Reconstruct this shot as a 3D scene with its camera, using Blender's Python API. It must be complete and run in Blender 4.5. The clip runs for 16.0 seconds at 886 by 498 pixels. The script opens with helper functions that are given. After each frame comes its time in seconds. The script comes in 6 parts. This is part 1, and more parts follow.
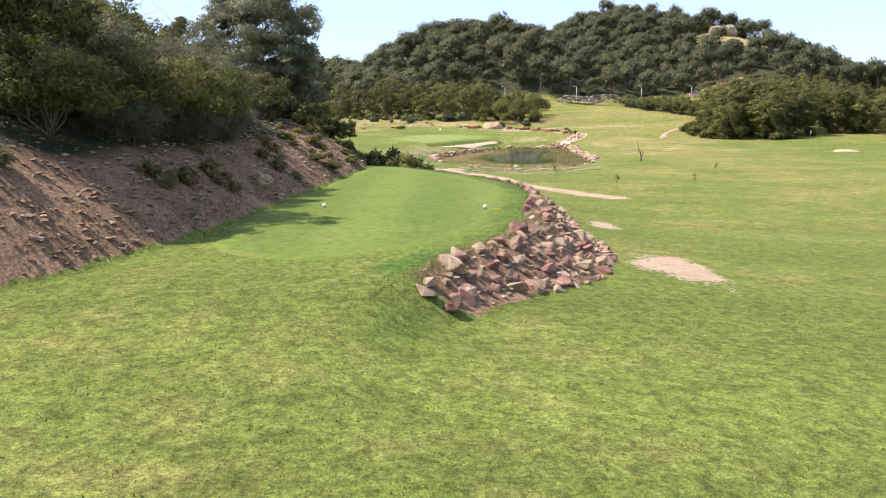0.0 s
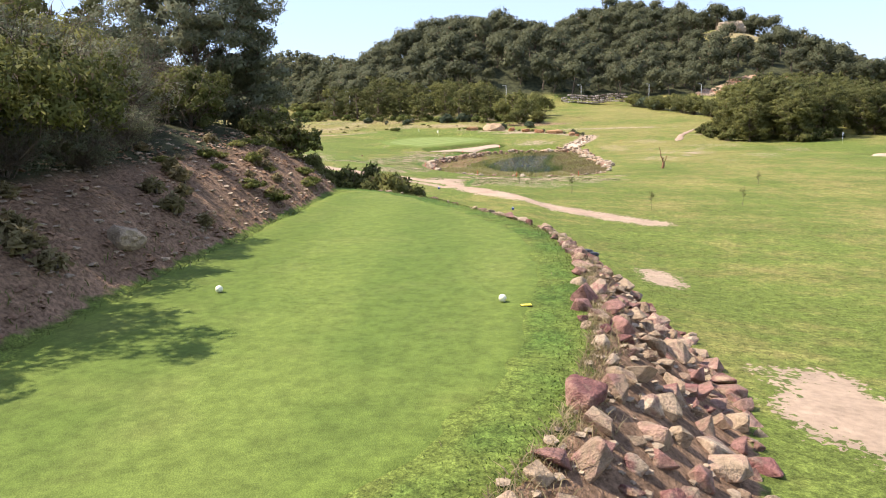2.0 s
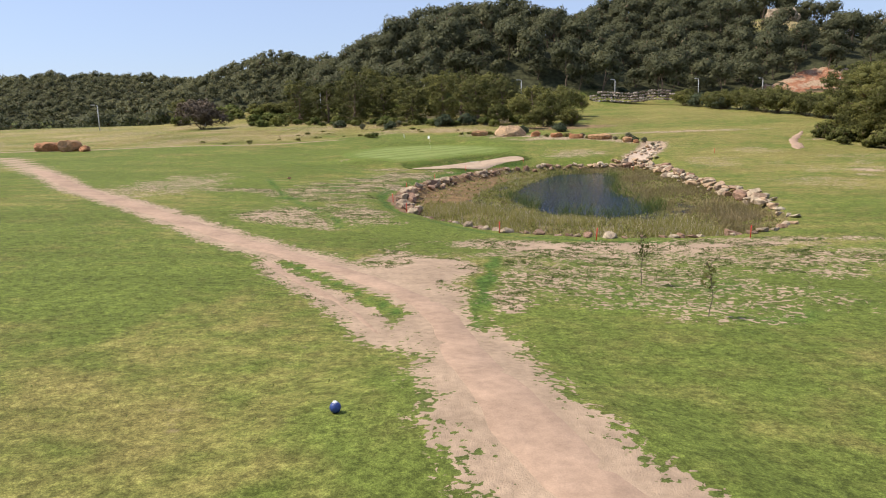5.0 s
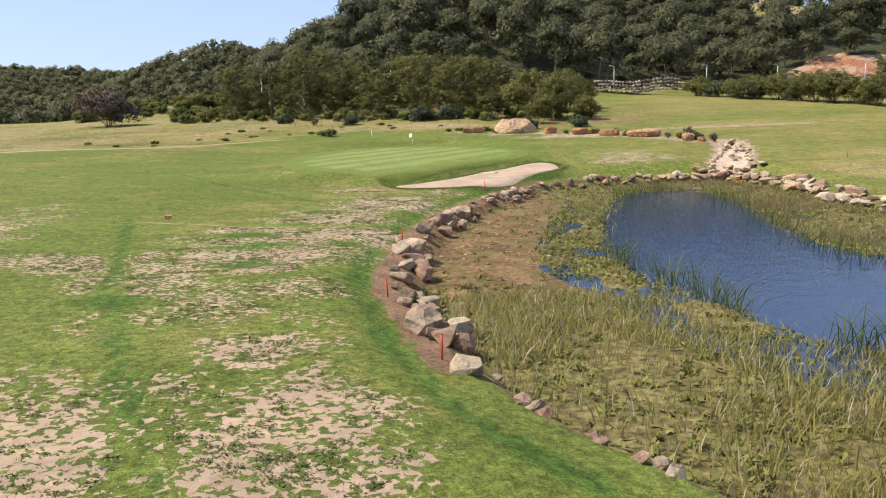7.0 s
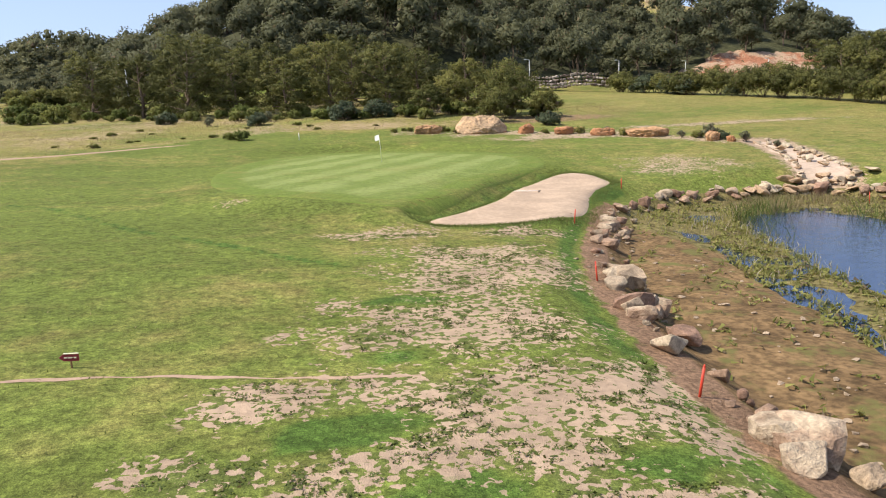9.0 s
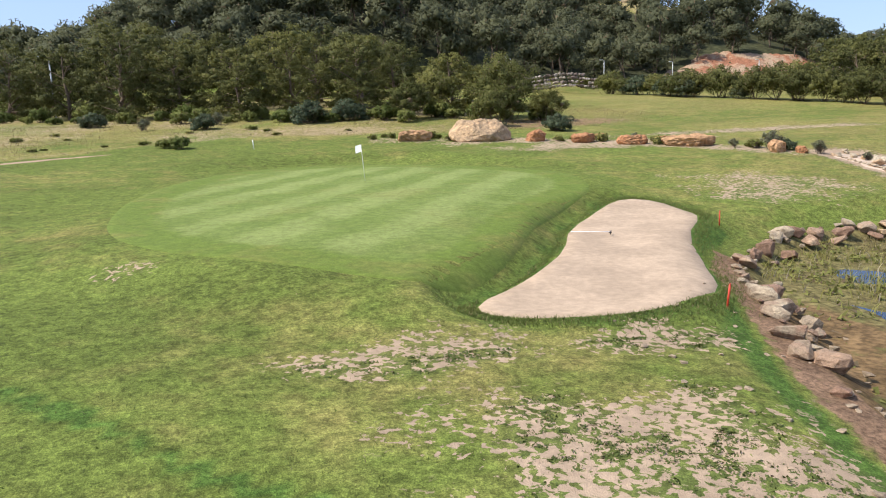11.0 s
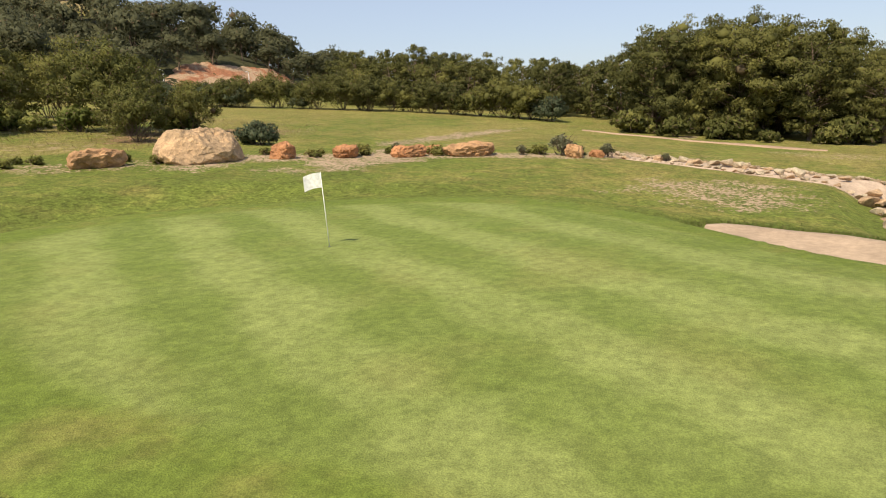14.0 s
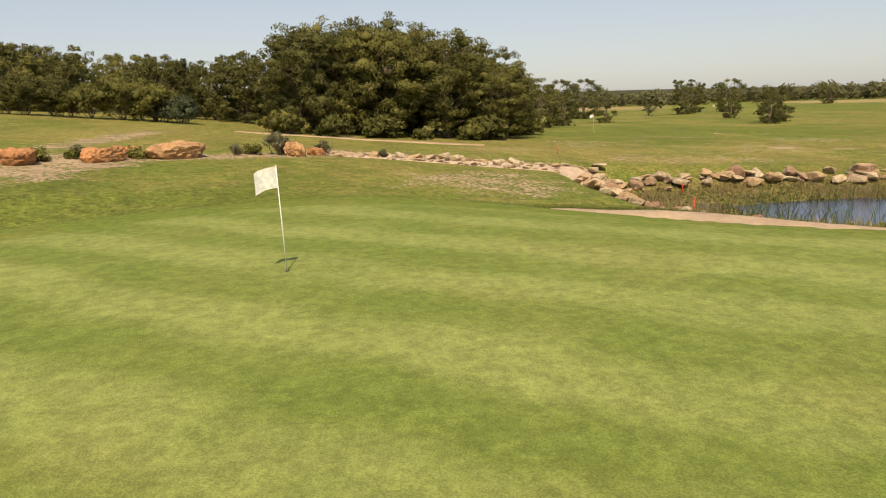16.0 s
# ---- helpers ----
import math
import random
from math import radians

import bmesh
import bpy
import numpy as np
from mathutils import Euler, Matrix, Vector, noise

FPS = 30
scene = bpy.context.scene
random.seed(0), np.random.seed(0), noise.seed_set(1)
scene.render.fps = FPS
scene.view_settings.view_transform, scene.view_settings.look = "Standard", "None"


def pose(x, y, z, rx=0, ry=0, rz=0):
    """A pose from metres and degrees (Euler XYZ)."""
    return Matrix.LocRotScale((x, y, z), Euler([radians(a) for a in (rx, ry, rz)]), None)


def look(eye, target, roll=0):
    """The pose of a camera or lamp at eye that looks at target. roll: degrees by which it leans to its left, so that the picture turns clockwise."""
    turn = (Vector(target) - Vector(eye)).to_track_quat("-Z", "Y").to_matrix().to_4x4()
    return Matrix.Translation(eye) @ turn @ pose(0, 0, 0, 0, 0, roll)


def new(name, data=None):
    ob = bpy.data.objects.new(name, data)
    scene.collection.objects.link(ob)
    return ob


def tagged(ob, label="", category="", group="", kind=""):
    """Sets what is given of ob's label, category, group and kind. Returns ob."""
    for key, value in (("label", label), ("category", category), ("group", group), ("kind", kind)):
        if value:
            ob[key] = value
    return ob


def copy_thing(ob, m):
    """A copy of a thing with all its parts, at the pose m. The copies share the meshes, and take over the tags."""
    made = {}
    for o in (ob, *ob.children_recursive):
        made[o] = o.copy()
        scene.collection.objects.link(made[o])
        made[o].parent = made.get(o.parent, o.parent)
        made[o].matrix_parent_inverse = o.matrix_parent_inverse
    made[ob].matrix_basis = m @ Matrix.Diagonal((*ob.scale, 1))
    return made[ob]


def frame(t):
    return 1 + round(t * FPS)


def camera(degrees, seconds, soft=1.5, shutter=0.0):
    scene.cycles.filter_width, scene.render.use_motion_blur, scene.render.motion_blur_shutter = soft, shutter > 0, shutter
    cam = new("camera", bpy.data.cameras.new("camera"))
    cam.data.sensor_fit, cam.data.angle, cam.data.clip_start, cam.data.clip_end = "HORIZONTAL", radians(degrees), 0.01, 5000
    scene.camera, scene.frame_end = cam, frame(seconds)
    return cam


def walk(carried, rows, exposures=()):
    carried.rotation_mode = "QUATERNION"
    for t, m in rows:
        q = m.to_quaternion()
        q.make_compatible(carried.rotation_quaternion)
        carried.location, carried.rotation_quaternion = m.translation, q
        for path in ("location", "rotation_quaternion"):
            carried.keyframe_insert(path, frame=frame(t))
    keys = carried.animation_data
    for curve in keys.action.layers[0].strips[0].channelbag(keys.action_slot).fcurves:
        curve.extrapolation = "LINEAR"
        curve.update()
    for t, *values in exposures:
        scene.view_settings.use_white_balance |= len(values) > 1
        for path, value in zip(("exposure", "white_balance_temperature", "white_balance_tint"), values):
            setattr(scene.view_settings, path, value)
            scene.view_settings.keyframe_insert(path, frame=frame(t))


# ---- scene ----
cam = camera(63.5, 16.0, soft=1.1)
PATH = [
    (0, (-3.531, -73.462, 6.884), (-3.515, -71.497, 6.51), -1.1),
    (0.5, (-3.383, -70.869, 7.0), (-3.365, -68.905, 6.625), -1.1),
    (1, (-3.257, -67.752, 7.063), (-3.239, -65.788, 6.687), -1.2),
    (1.5, (-3.172, -64.413, 7.136), (-3.153, -62.449, 6.76), -1.2),
    (2, (-3.021, -60.742, 7.185), (-3.004, -58.777, 6.81), -1.3),
    (2.5, (-2.931, -56.668, 7.189), (-2.915, -54.704, 6.812), -1.2),
    (3, (-2.818, -50.637, 7.166), (-2.802, -48.673, 6.789), -1.1),
    (3.2, (-2.703, -48.009, 7.152), (-2.688, -46.045, 6.777), -1.3),
    (5.3, (-0.592, -0.796, 5.088), (-0.592, 1.174, 4.743), -1.8),
    (5.5, (-0.528, 3.063, 5.124), (-0.535, 5.034, 4.781), -2.1),
    (6, (-0.998, 11.99, 5.156), (-1.008, 13.96, 4.812), -1.9),
    (6.5, (-2.095, 19.741, 4.975), (-2.072, 21.71, 4.626), -1.9),
    (7, (-4.06, 26.323, 4.645), (-3.935, 28.287, 4.285), -1.9),
    (7.5, (-6.995, 32.947, 4.502), (-6.805, 34.905, 4.138), -1.9),
    (8, (-9.482, 38.36, 4.431), (-9.193, 40.305, 4.064), -2.1),
    (8.5, (-10.933, 43.465, 4.536), (-10.529, 45.388, 4.163), -2.1),
    (9, (-11.702, 47.848, 4.583), (-11.204, 49.749, 4.212), -2.2),
    (11.5, (-10.108, 67.661, 4.701), (-9.434, 69.509, 4.338), -1.6),
    (12, (-12.846, 73.74, 4.9), (-11.964, 75.498, 4.54), -1.7),
    (12.5, (-15.409, 79.242, 4.972), (-14.252, 80.834, 4.614), -2.1),
    (13, (-17.096, 83.954, 4.89), (-15.689, 85.328, 4.527), -2.3),
    (13.5, (-17.682, 87.681, 4.804), (-16.077, 88.815, 4.432), -2.3),
    (14, (-17.721, 91.134, 4.672), (-15.963, 92.01, 4.292), -2.3),
    (14.5, (-17.524, 94.197, 4.524), (-15.658, 94.802, 4.138), -2.4),
    (15, (-17.124, 96.941, 4.412), (-15.188, 97.253, 4.02), -2.3),
    (15.5, (-16.518, 99.11, 4.275), (-14.557, 99.134, 3.88), -2.2),
    (16, (-15.69, 101.134, 4.267), (-13.747, 100.884, 3.862), -2.0),
]
# the clip's camera drifts to a warmer balance as it turns away from the sun
EXPOSURES = [(0, 1.04, 6600, 14), (3, 0.90, 6600, 14), (5.5, 0.33, 6800, 12), (7.5, 0.58, 6800, 12), (9, 0.58, 6750, 12), (11.5, 0.52, 6300, 9), (12.5, 0.46, 6300, 8), (13.2, 0.40, 6800, 9), (14.5, 0.30, 8500, 11), (16, 0.22, 9300, 12)]
walk(cam, [(t, look(eye, target, roll)) for t, eye, target, roll in PATH], exposures=EXPOSURES)

# ---- daylight: sun from the west, high, and a clear hazy sky ----
SUN_AZ, SUN_EL = radians(-84), radians(53)
SUN_DIR = Vector((math.sin(SUN_AZ) * math.cos(SUN_EL), math.cos(SUN_AZ) * math.cos(SUN_EL), math.sin(SUN_EL)))
world = bpy.data.worlds.new("daylight")
scene.world = world
world.use_nodes = True
sky = world.node_tree.nodes.new("ShaderNodeTexSky")
sky.sky_type = "NISHITA"
sky.sun_disc = False
sky.sun_elevation = SUN_EL
sky.sun_rotation = SUN_AZ
sky.air_density, sky.dust_density, sky.ozone_density = 1.0, 0.8, 4.5
background = world.node_tree.nodes["Background"]
background.inputs["Strength"].default_value = 0.135
haze = world.node_tree.nodes.new("ShaderNodeVectorMath")
haze.operation = "MULTIPLY"
haze.inputs[1].default_value = (0.87, 0.95, 1.13)
world.node_tree.links.new(sky.outputs[0], haze.inputs[0])
veil = world.node_tree.nodes.new("ShaderNodeMix")
veil.data_type = "RGBA"
veil.inputs["Factor"].default_value = 0.55
veil.inputs[7].default_value = (3.05, 3.6, 4.7, 1)
world.node_tree.links.new(haze.outputs[0], veil.inputs[6])
world.node_tree.links.new(veil.outputs[2], background.inputs["Color"])
sun = new("sun", bpy.data.lights.new("sun", "SUN"))
sun.data.energy = 4.4
sun.data.angle = radians(0.5)
sun.data.color = (1.0, 0.94, 0.84)
sun.matrix_world = look((0, 0, 60), Vector((0, 0, 60)) - SUN_DIR)


# ---- materials ----
class Mat:
    """A procedural material, built node by node."""

    def __init__(self, name, rough=0.9, spec=0.2):
        self.m = bpy.data.materials.new(name)
        self.m.use_nodes = True
        self.t = self.m.node_tree
        self.b = self.t.nodes["Principled BSDF"]
        self.b.inputs["Roughness"].default_value = rough
        self.b.inputs["Specular IOR Level"].default_value = spec
        self.geo = self.node("ShaderNodeNewGeometry")
        self.pos = self.geo.outputs["Position"]

    def node(self, kind, **put):
        n = self.t.nodes.new(kind)
        for k, v in put.items():
            self.set(n.inputs[k.replace("_", " ")], v)
        return n

    def set(self, socket, v):
        if isinstance(v, bpy.types.NodeSocket):
            self.t.links.new(v, socket)
        elif isinstance(v, tuple) and len(v) == 3 and socket.type == "RGBA":
            socket.default_value = (*v, 1)
        else:
            socket.default_value = v

    def noise(self, scale, detail=3.0, rough=0.55, at=None, warp=0.0):
        n = self.node("ShaderNodeTexNoise", Scale=scale, Detail=detail, Roughness=rough, Distortion=warp)
        self.set(n.inputs["Vector"], at or self.pos)
        return n.outputs["Fac"]

    def math(self, op, a, b=0.0, c=0.0, clamp=False):
        n = self.t.nodes.new("ShaderNodeMath")
        n.operation, n.use_clamp = op, clamp
        for i, v in enumerate((a, b, c)):
            self.set(n.inputs[i], v)
        return n.outputs[0]

    def ramp(self, f, lo, hi, a=0.0, b=1.0):
        n = self.node("ShaderNodeMapRange", Value=f)
        n.interpolation_type = "SMOOTHSTEP"
        for k, v in (("From Min", lo), ("From Max", hi), ("To Min", a), ("To Max", b)):
            self.set(n.inputs[k], v)
        return n.outputs[0]

    def mix(self, f, a, b, how="MIX"):
        n = self.t.nodes.new("ShaderNodeMix")
        n.data_type, n.blend_type = "RGBA", how
        self.set(n.inputs["Factor"], f)
        self.set(n.inputs["A"], a)
        self.set(n.inputs["B"], b)
        return n.outputs["Result"] if n.outputs["Result"].type == "RGBA" else n.outputs[2]

    def attr(self, name):
        n = self.t.nodes.new("ShaderNodeAttribute")
        n.attribute_name = name
        return n.outputs["Fac"]

    def shift(self, scale):
        """Object coordinates, moved on by a random amount for each object."""
        c = self.node("ShaderNodeTexCoord").outputs["Object"]
        r = self.t.nodes.new("ShaderNodeObjectInfo").outputs["Random"]
        n = self.t.nodes.new("ShaderNodeVectorMath")
        n.operation = "MULTIPLY_ADD"
        self.set(n.inputs[0], c)
        n.inputs[1].default_value = (scale, scale, scale)
        self.set(n.inputs[2], self.math("MULTIPLY", r, 37.0))
        return n.outputs[0], r

    def tone(self, colour, f, lo, hi):
        """colour times lo..hi as f goes from 0.3 to 0.7."""
        v = self.ramp(f, 0.3, 0.7, lo, hi)
        n = self.t.nodes.new("ShaderNodeCombineColor")
        for i in range(3):
            self.set(n.inputs[i], v)
        return self.mix(1.0, colour, n.outputs[0], "MULTIPLY")

    def done(self, colour, bump=None, depth=0.05, strength=0.6, rough=None):
        self.set(self.b.inputs["Base Color"], colour)
        if bump is not None:
            n = self.node("ShaderNodeBump", Strength=strength, Distance=depth, Height=bump)
            self.t.links.new(n.outputs[0], self.b.inputs["Normal"])
        if rough is not None:
            self.set(self.b.inputs["Roughness"], rough)
        return self.m


GRASS, YELLOW, DEEP = (0.120, 0.150, 0.030), (0.228, 0.196, 0.062), (0.070, 0.120, 0.022)
SAND, SOIL, MUD = (0.385, 0.280, 0.192), (0.240, 0.148, 0.090), (0.165, 0.105, 0.050)


def ground_material():
    m = Mat("turf_and_soil", 0.95, 0.12)
    big, mid, small, fine = m.noise(0.09, 2), m.noise(0.75, 4), m.noise(5.0, 4), m.noise(38.0, 3)
    dry = m.math("ADD", m.attr("dry"), m.math("MULTIPLY", m.math("SUBTRACT", m.math("ADD", big, mid), 1.0), 1.35))
    c = m.mix(m.ramp(dry, 0.15, 0.95), GRASS, YELLOW)
    lush = m.math("ADD", m.attr("lush"), m.math("MULTIPLY", m.math("SUBTRACT", m.noise(0.45, 4), 0.5), 1.5))
    c = m.mix(m.ramp(lush, 0.45, 1.0), c, DEEP)
    band = m.t.nodes.new("ShaderNodeVectorMath")
    band.operation = "MULTIPLY"
    m.set(band.inputs[0], m.pos)
    band.inputs[1].default_value = (0.06, 0.22, 0.1)
    c = m.tone(c, m.noise(1.0, 4, 0.6, band.outputs[0], 0.6), 0.88, 1.1)
    c = m.tone(c, m.noise(2.1, 5, 0.6, warp=0.5), 0.80, 1.18)
    c = m.tone(c, small, 0.70, 1.28)
    c = m.tone(c, m.noise(15.0, 3), 0.70, 1.28)
    c = m.tone(c, fine, 0.66, 1.32)
    straw = m.ramp(m.math("ADD", m.attr("dry"), m.math("MULTIPLY", m.math("SUBTRACT", m.noise(1.6, 5), 0.5), 1.6)), 0.75, 1.15)
    c = m.mix(m.math("MULTIPLY", straw, 0.7), c, (0.365, 0.268, 0.17))
    patch = m.math("MULTIPLY", m.math("SUBTRACT", m.math("ADD", m.math("MULTIPLY", m.noise(0.9, 4, 0.6, warp=0.4), 0.30), m.math("MULTIPLY", m.noise(5.2, 4, 0.55, warp=0.5), 0.70)), 0.5), 4.4)
    bare = m.ramp(m.math("ADD", m.attr("dirt"), patch), 0.48, 0.57)
    c = m.mix(m.ramp(m.attr("dirt"), 0.25, 0.6, 0.0, 0.6), c, m.tone(m.tone((0.098, 0.118, 0.034), small, 0.7, 1.3), fine, 0.7, 1.3))
    bare = m.math("MULTIPLY", bare, m.ramp(m.attr("dirt"), 0.06, 0.2))
    earth = m.tone(m.tone(SAND, small, 0.86, 1.1), m.noise(0.6, 3), 0.85, 1.12)
    c = m.mix(bare, c, earth)
    clods = m.noise(9.0, 5, 0.7)
    red = m.tone(m.tone(SOIL, clods, 0.55, 1.5), mid, 0.75, 1.2)
    soil = m.ramp(m.math("ADD", m.attr("soil"), m.math("MULTIPLY", m.math("SUBTRACT", m.noise(2.2, 5), 0.5), 0.9)), 0.4, 0.62)
    c = m.mix(soil, c, red)
    c = m.mix(m.ramp(m.attr("soil"), 1.0, 1.4), c, m.tone(m.tone((0.46, 0.25, 0.15), m.noise(0.35, 4), 0.75, 1.2), clods, 0.8, 1.15))
    wet = m.tone(m.tone(MUD, small, 0.6, 1.4), mid, 0.7, 1.3)
    wet = m.mix(m.ramp(m.noise(1.1, 5), 0.52, 0.68), wet, (0.135, 0.128, 0.042))
    wet = m.mix(m.math("MULTIPLY", m.attr("marsh"), 0.8), wet, m.tone(m.tone((0.150, 0.132, 0.050), small, 0.5, 1.45), m.noise(1.7, 4), 0.6, 1.35))
    c = m.mix(m.ramp(m.attr("mud"), 0.3, 0.6), c, wet)
    wood = m.ramp(m.attr("floor"), 0.3, 0.7)
    c = m.mix(wood, c, m.tone((0.052, 0.054, 0.026), mid, 0.6, 1.4))
    bump = m.math("ADD", m.math("MULTIPLY", small, 0.5), m.math("ADD", m.math("MULTIPLY", fine, 0.35), m.math("MULTIPLY", m.math("MULTIPLY", clods, m.attr("soil")), 2.0)))
    return m.done(c, bump, 0.09, 0.8)


def mown_material(name, light, dark, heading, width, blotch, collar=0.0):
    """Close-mown turf with the mower's stripes, which run along a heading (degrees from north)."""
    m = Mat(name, 0.9, 0.15)
    sep = m.node("ShaderNodeSeparateXYZ", Vector=m.pos)
    a = radians(heading)
    across = m.math("ADD", m.math("MULTIPLY", sep.outputs[0], math.cos(a)), m.math("MULTIPLY", sep.outputs[1], -math.sin(a)))
    across = m.math("ADD", across, m.math("MULTIPLY", m.noise(0.22, 2), 1.6))
    wave = m.math("SINE", m.math("MULTIPLY", across, math.pi / width))
    wave = m.math("ADD", m.math("MULTIPLY", wave, 0.5), 0.5)
    mid, small, fine = m.noise(0.5, 5, 0.6), m.noise(3.5, 4), m.noise(45.0, 2)
    f = m.math("ADD", m.math("MULTIPLY", m.ramp(wave, 0.05, 0.95), 0.46), m.math("MULTIPLY", m.math("SUBTRACT", mid, 0.28), 1.15))
    c = m.mix(m.ramp(f, 0.1, 0.9), dark, light)
    c = m.mix(m.math("MULTIPLY", m.ramp(m.noise(0.33, 4), 0.5, 0.72), blotch), c, (0.215, 0.208, 0.066))
    if collar:
        fringe = m.ramp(m.math("ADD", m.attr("inset"), m.math("MULTIPLY", m.math("SUBTRACT", m.noise(1.2, 3), 0.5), 0.8)), collar - 0.35, collar + 0.35, 1.0, 0.0)
        c = m.mix(fringe, c, m.mix(m.ramp(mid, 0.45, 0.85), (0.126, 0.176, 0.030), YELLOW))
        far = m.ramp(m.attr("inset"), 0.0, 4.5, 0.8, 0.0)
        c = m.mix(far, c, m.mix(0.5, c, GRASS))
    c = m.tone(m.tone(m.tone(c, small, 0.84, 1.15), fine, 0.80, 1.2), m.noise(12.0, 3), 0.88, 1.12)
    return m.done(c, m.math("ADD", fine, m.math("MULTIPLY", small, 0.6)), 0.03, 0.6)


def earth_material(name, colour, rough=0.95, ripple=0.0, large=0.08):
    m = Mat(name, rough, 0.15)
    mid, small, fine = m.noise(0.5, 4), m.noise(4.0, 5, 0.6), m.noise(30.0, 3)
    c = m.tone(m.tone(m.tone(colour, mid, 0.86, 1.12), small, 0.90, 1.08), fine, 0.92, 1.06)
    c = m.tone(c, m.noise(0.16, 4, 0.6), 1 - large, 1 + large)
    h = m.math("ADD", m.math("MULTIPLY", small, 0.8), m.math("MULTIPLY", fine, 0.4))
    return m.done(c, h, 0.04, 0.5 + ripple)


def cut_material():
    m = Mat("orange_cut_soil", 0.95, 0.12)
    a, b, c = m.noise(0.22, 4, 0.6, warp=0.8), m.noise(1.3, 5, 0.65), m.noise(7.0, 4)
    k = m.mix(m.ramp(a, 0.42, 0.58), (0.33, 0.145, 0.082), (0.43, 0.30, 0.20))
    k = m.mix(m.ramp(m.math("ADD", m.math("MULTIPLY", b, 0.7), m.math("MULTIPLY", a, 0.3)), 0.56, 0.64), k, (0.115, 0.115, 0.045))
    return m.done(m.tone(m.tone(k, b, 0.72, 1.2), c, 0.8, 1.15), m.math("ADD", b, m.math("MULTIPLY", c, 0.4)), 0.4, 0.8)


def stone_material(name, tints, dirt=0.35, scale=1.0):
    m = Mat(name, 0.85, 0.25)
    at, r = m.shift(scale)
    n1, n2, n3 = m.noise(1.7, 5, 0.6, at), m.noise(7.0, 5, 0.65, at), m.noise(26.0, 3, 0.6, at)
    c = tints[0]
    for i, tint in enumerate(tints[1:]):
        edge = (i + 1) / len(tints)
        c = m.mix(m.ramp(m.math("ADD", r, m.math("MULTIPLY", m.math("SUBTRACT", n1, 0.5), 0.5)), edge - 0.08, edge + 0.08), c, tint)
    c = m.tone(m.tone(m.tone(c, n1, 0.72, 1.22), n2, 0.72, 1.22), n3, 0.85, 1.12)
    c = m.mix(m.math("MULTIPLY", m.ramp(n2, 0.55, 0.75), dirt), c, (0.17, 0.10, 0.06))
    h = m.math("ADD", n1, m.math("ADD", m.math("MULTIPLY", n2, 0.6), m.math("MULTIPLY", n3, 0.25)))
    return m.done(c, h, 0.13, 0.9)


def leaf_material(name, a, b, dead=(0.16, 0.12, 0.07), dead_part=0.05, patch=0.25, spark=0.45):
    m = Mat(name, 0.75, 0.2)
    isle = m.geo.outputs["Random Per Island"]
    r = m.t.nodes.new("ShaderNodeObjectInfo").outputs["Random"]
    n = m.noise(patch, 3)
    f = m.math("ADD", m.math("MULTIPLY", isle, spark), m.math("ADD", m.math("MULTIPLY", m.math("SUBTRACT", n, 0.5), 1.4), m.math("MULTIPLY", m.math("SUBTRACT", r, 0.5), 0.75)))
    c = m.mix(m.ramp(f, -0.1, 1.0), a, b)
    c = m.mix(m.ramp(m.math("FRACT", m.math("MULTIPLY", isle, 17.3)), 1.0 - dead_part - 0.005, 1.0 - dead_part), c, dead)
    m.b.inputs["Transmission Weight"].default_value = 0.0
    tr = m.node("ShaderNodeBsdfTranslucent", Color=c)
    m.set(m.b.inputs["Base Color"], c)
    mixer = m.node("ShaderNodeMixShader", Fac=0.36)
    m.t.links.new(m.b.outputs[0], mixer.inputs[1])
    m.t.links.new(tr.outputs[0], mixer.inputs[2])
    m.t.links.new(mixer.outputs[0], m.t.nodes["Material Output"].inputs["Surface"])
    return m.m


def bark_material(name, colour):
    m = Mat(name, 0.9, 0.15)
    at, r = m.shift(1.0)
    n = m.noise(9.0, 5, 0.65, at)
    return m.done(m.tone(m.tone(colour, n, 0.55, 1.35), m.noise(1.5, 3, 0.5, at), 0.8, 1.2), n, 0.03, 0.8)


def plain_material(name, colour, rough=0.5, spec=0.4, wear=0.15):
    m = Mat(name, rough, spec)
    at, r = m.shift(1.0)
    n = m.noise(14.0, 4, 0.6, at)
    return m.done(m.tone(colour, n, 1 - wear, 1 + wear), n, 0.004, 0.3)


def water_material():
    m = Mat("pond_water", 0.06, 0.5)
    # blue tint and blue base colour stand in for reflected deep blue sky
    m.b.inputs["Specular Tint"].default_value = (0.58, 0.74, 1.0, 1)
    n = m.noise(1.3, 4, 0.6)
    n2 = m.noise(6.5, 3)
    c = m.mix(m.ramp(m.noise(0.22, 3), 0.45, 0.7), (0.008, 0.024, 0.065), (0.014, 0.030, 0.060))
    return m.done(c, m.math("ADD", n, m.math("MULTIPLY", n2, 0.5)), 0.035, 0.6)


M_GROUND = ground_material()
M_GREEN = mown_material("putting_green_turf", (0.218, 0.256, 0.078), (0.138, 0.182, 0.040), 36, 1.7, 0.35, 1.9)
M_TEE = mown_material("tee_turf", (0.132, 0.172, 0.034), (0.092, 0.134, 0.024), 2, 2.4, 0.25, 0.5)
M_PATH = earth_material("pinkish_path_earth", (0.37, 0.255, 0.178))
M_BUNKER = earth_material("bunker_sand", (0.415, 0.308, 0.216), ripple=0.2, large=0.03)
M_TEE_STONE = stone_material("tee_bank_stone", [(0.43, 0.310, 0.195), (0.33, 0.195, 0.145), (0.46, 0.350, 0.235), (0.225, 0.095, 0.080), (0.37, 0.265, 0.165), (0.30, 0.155, 0.12)], 0.45)
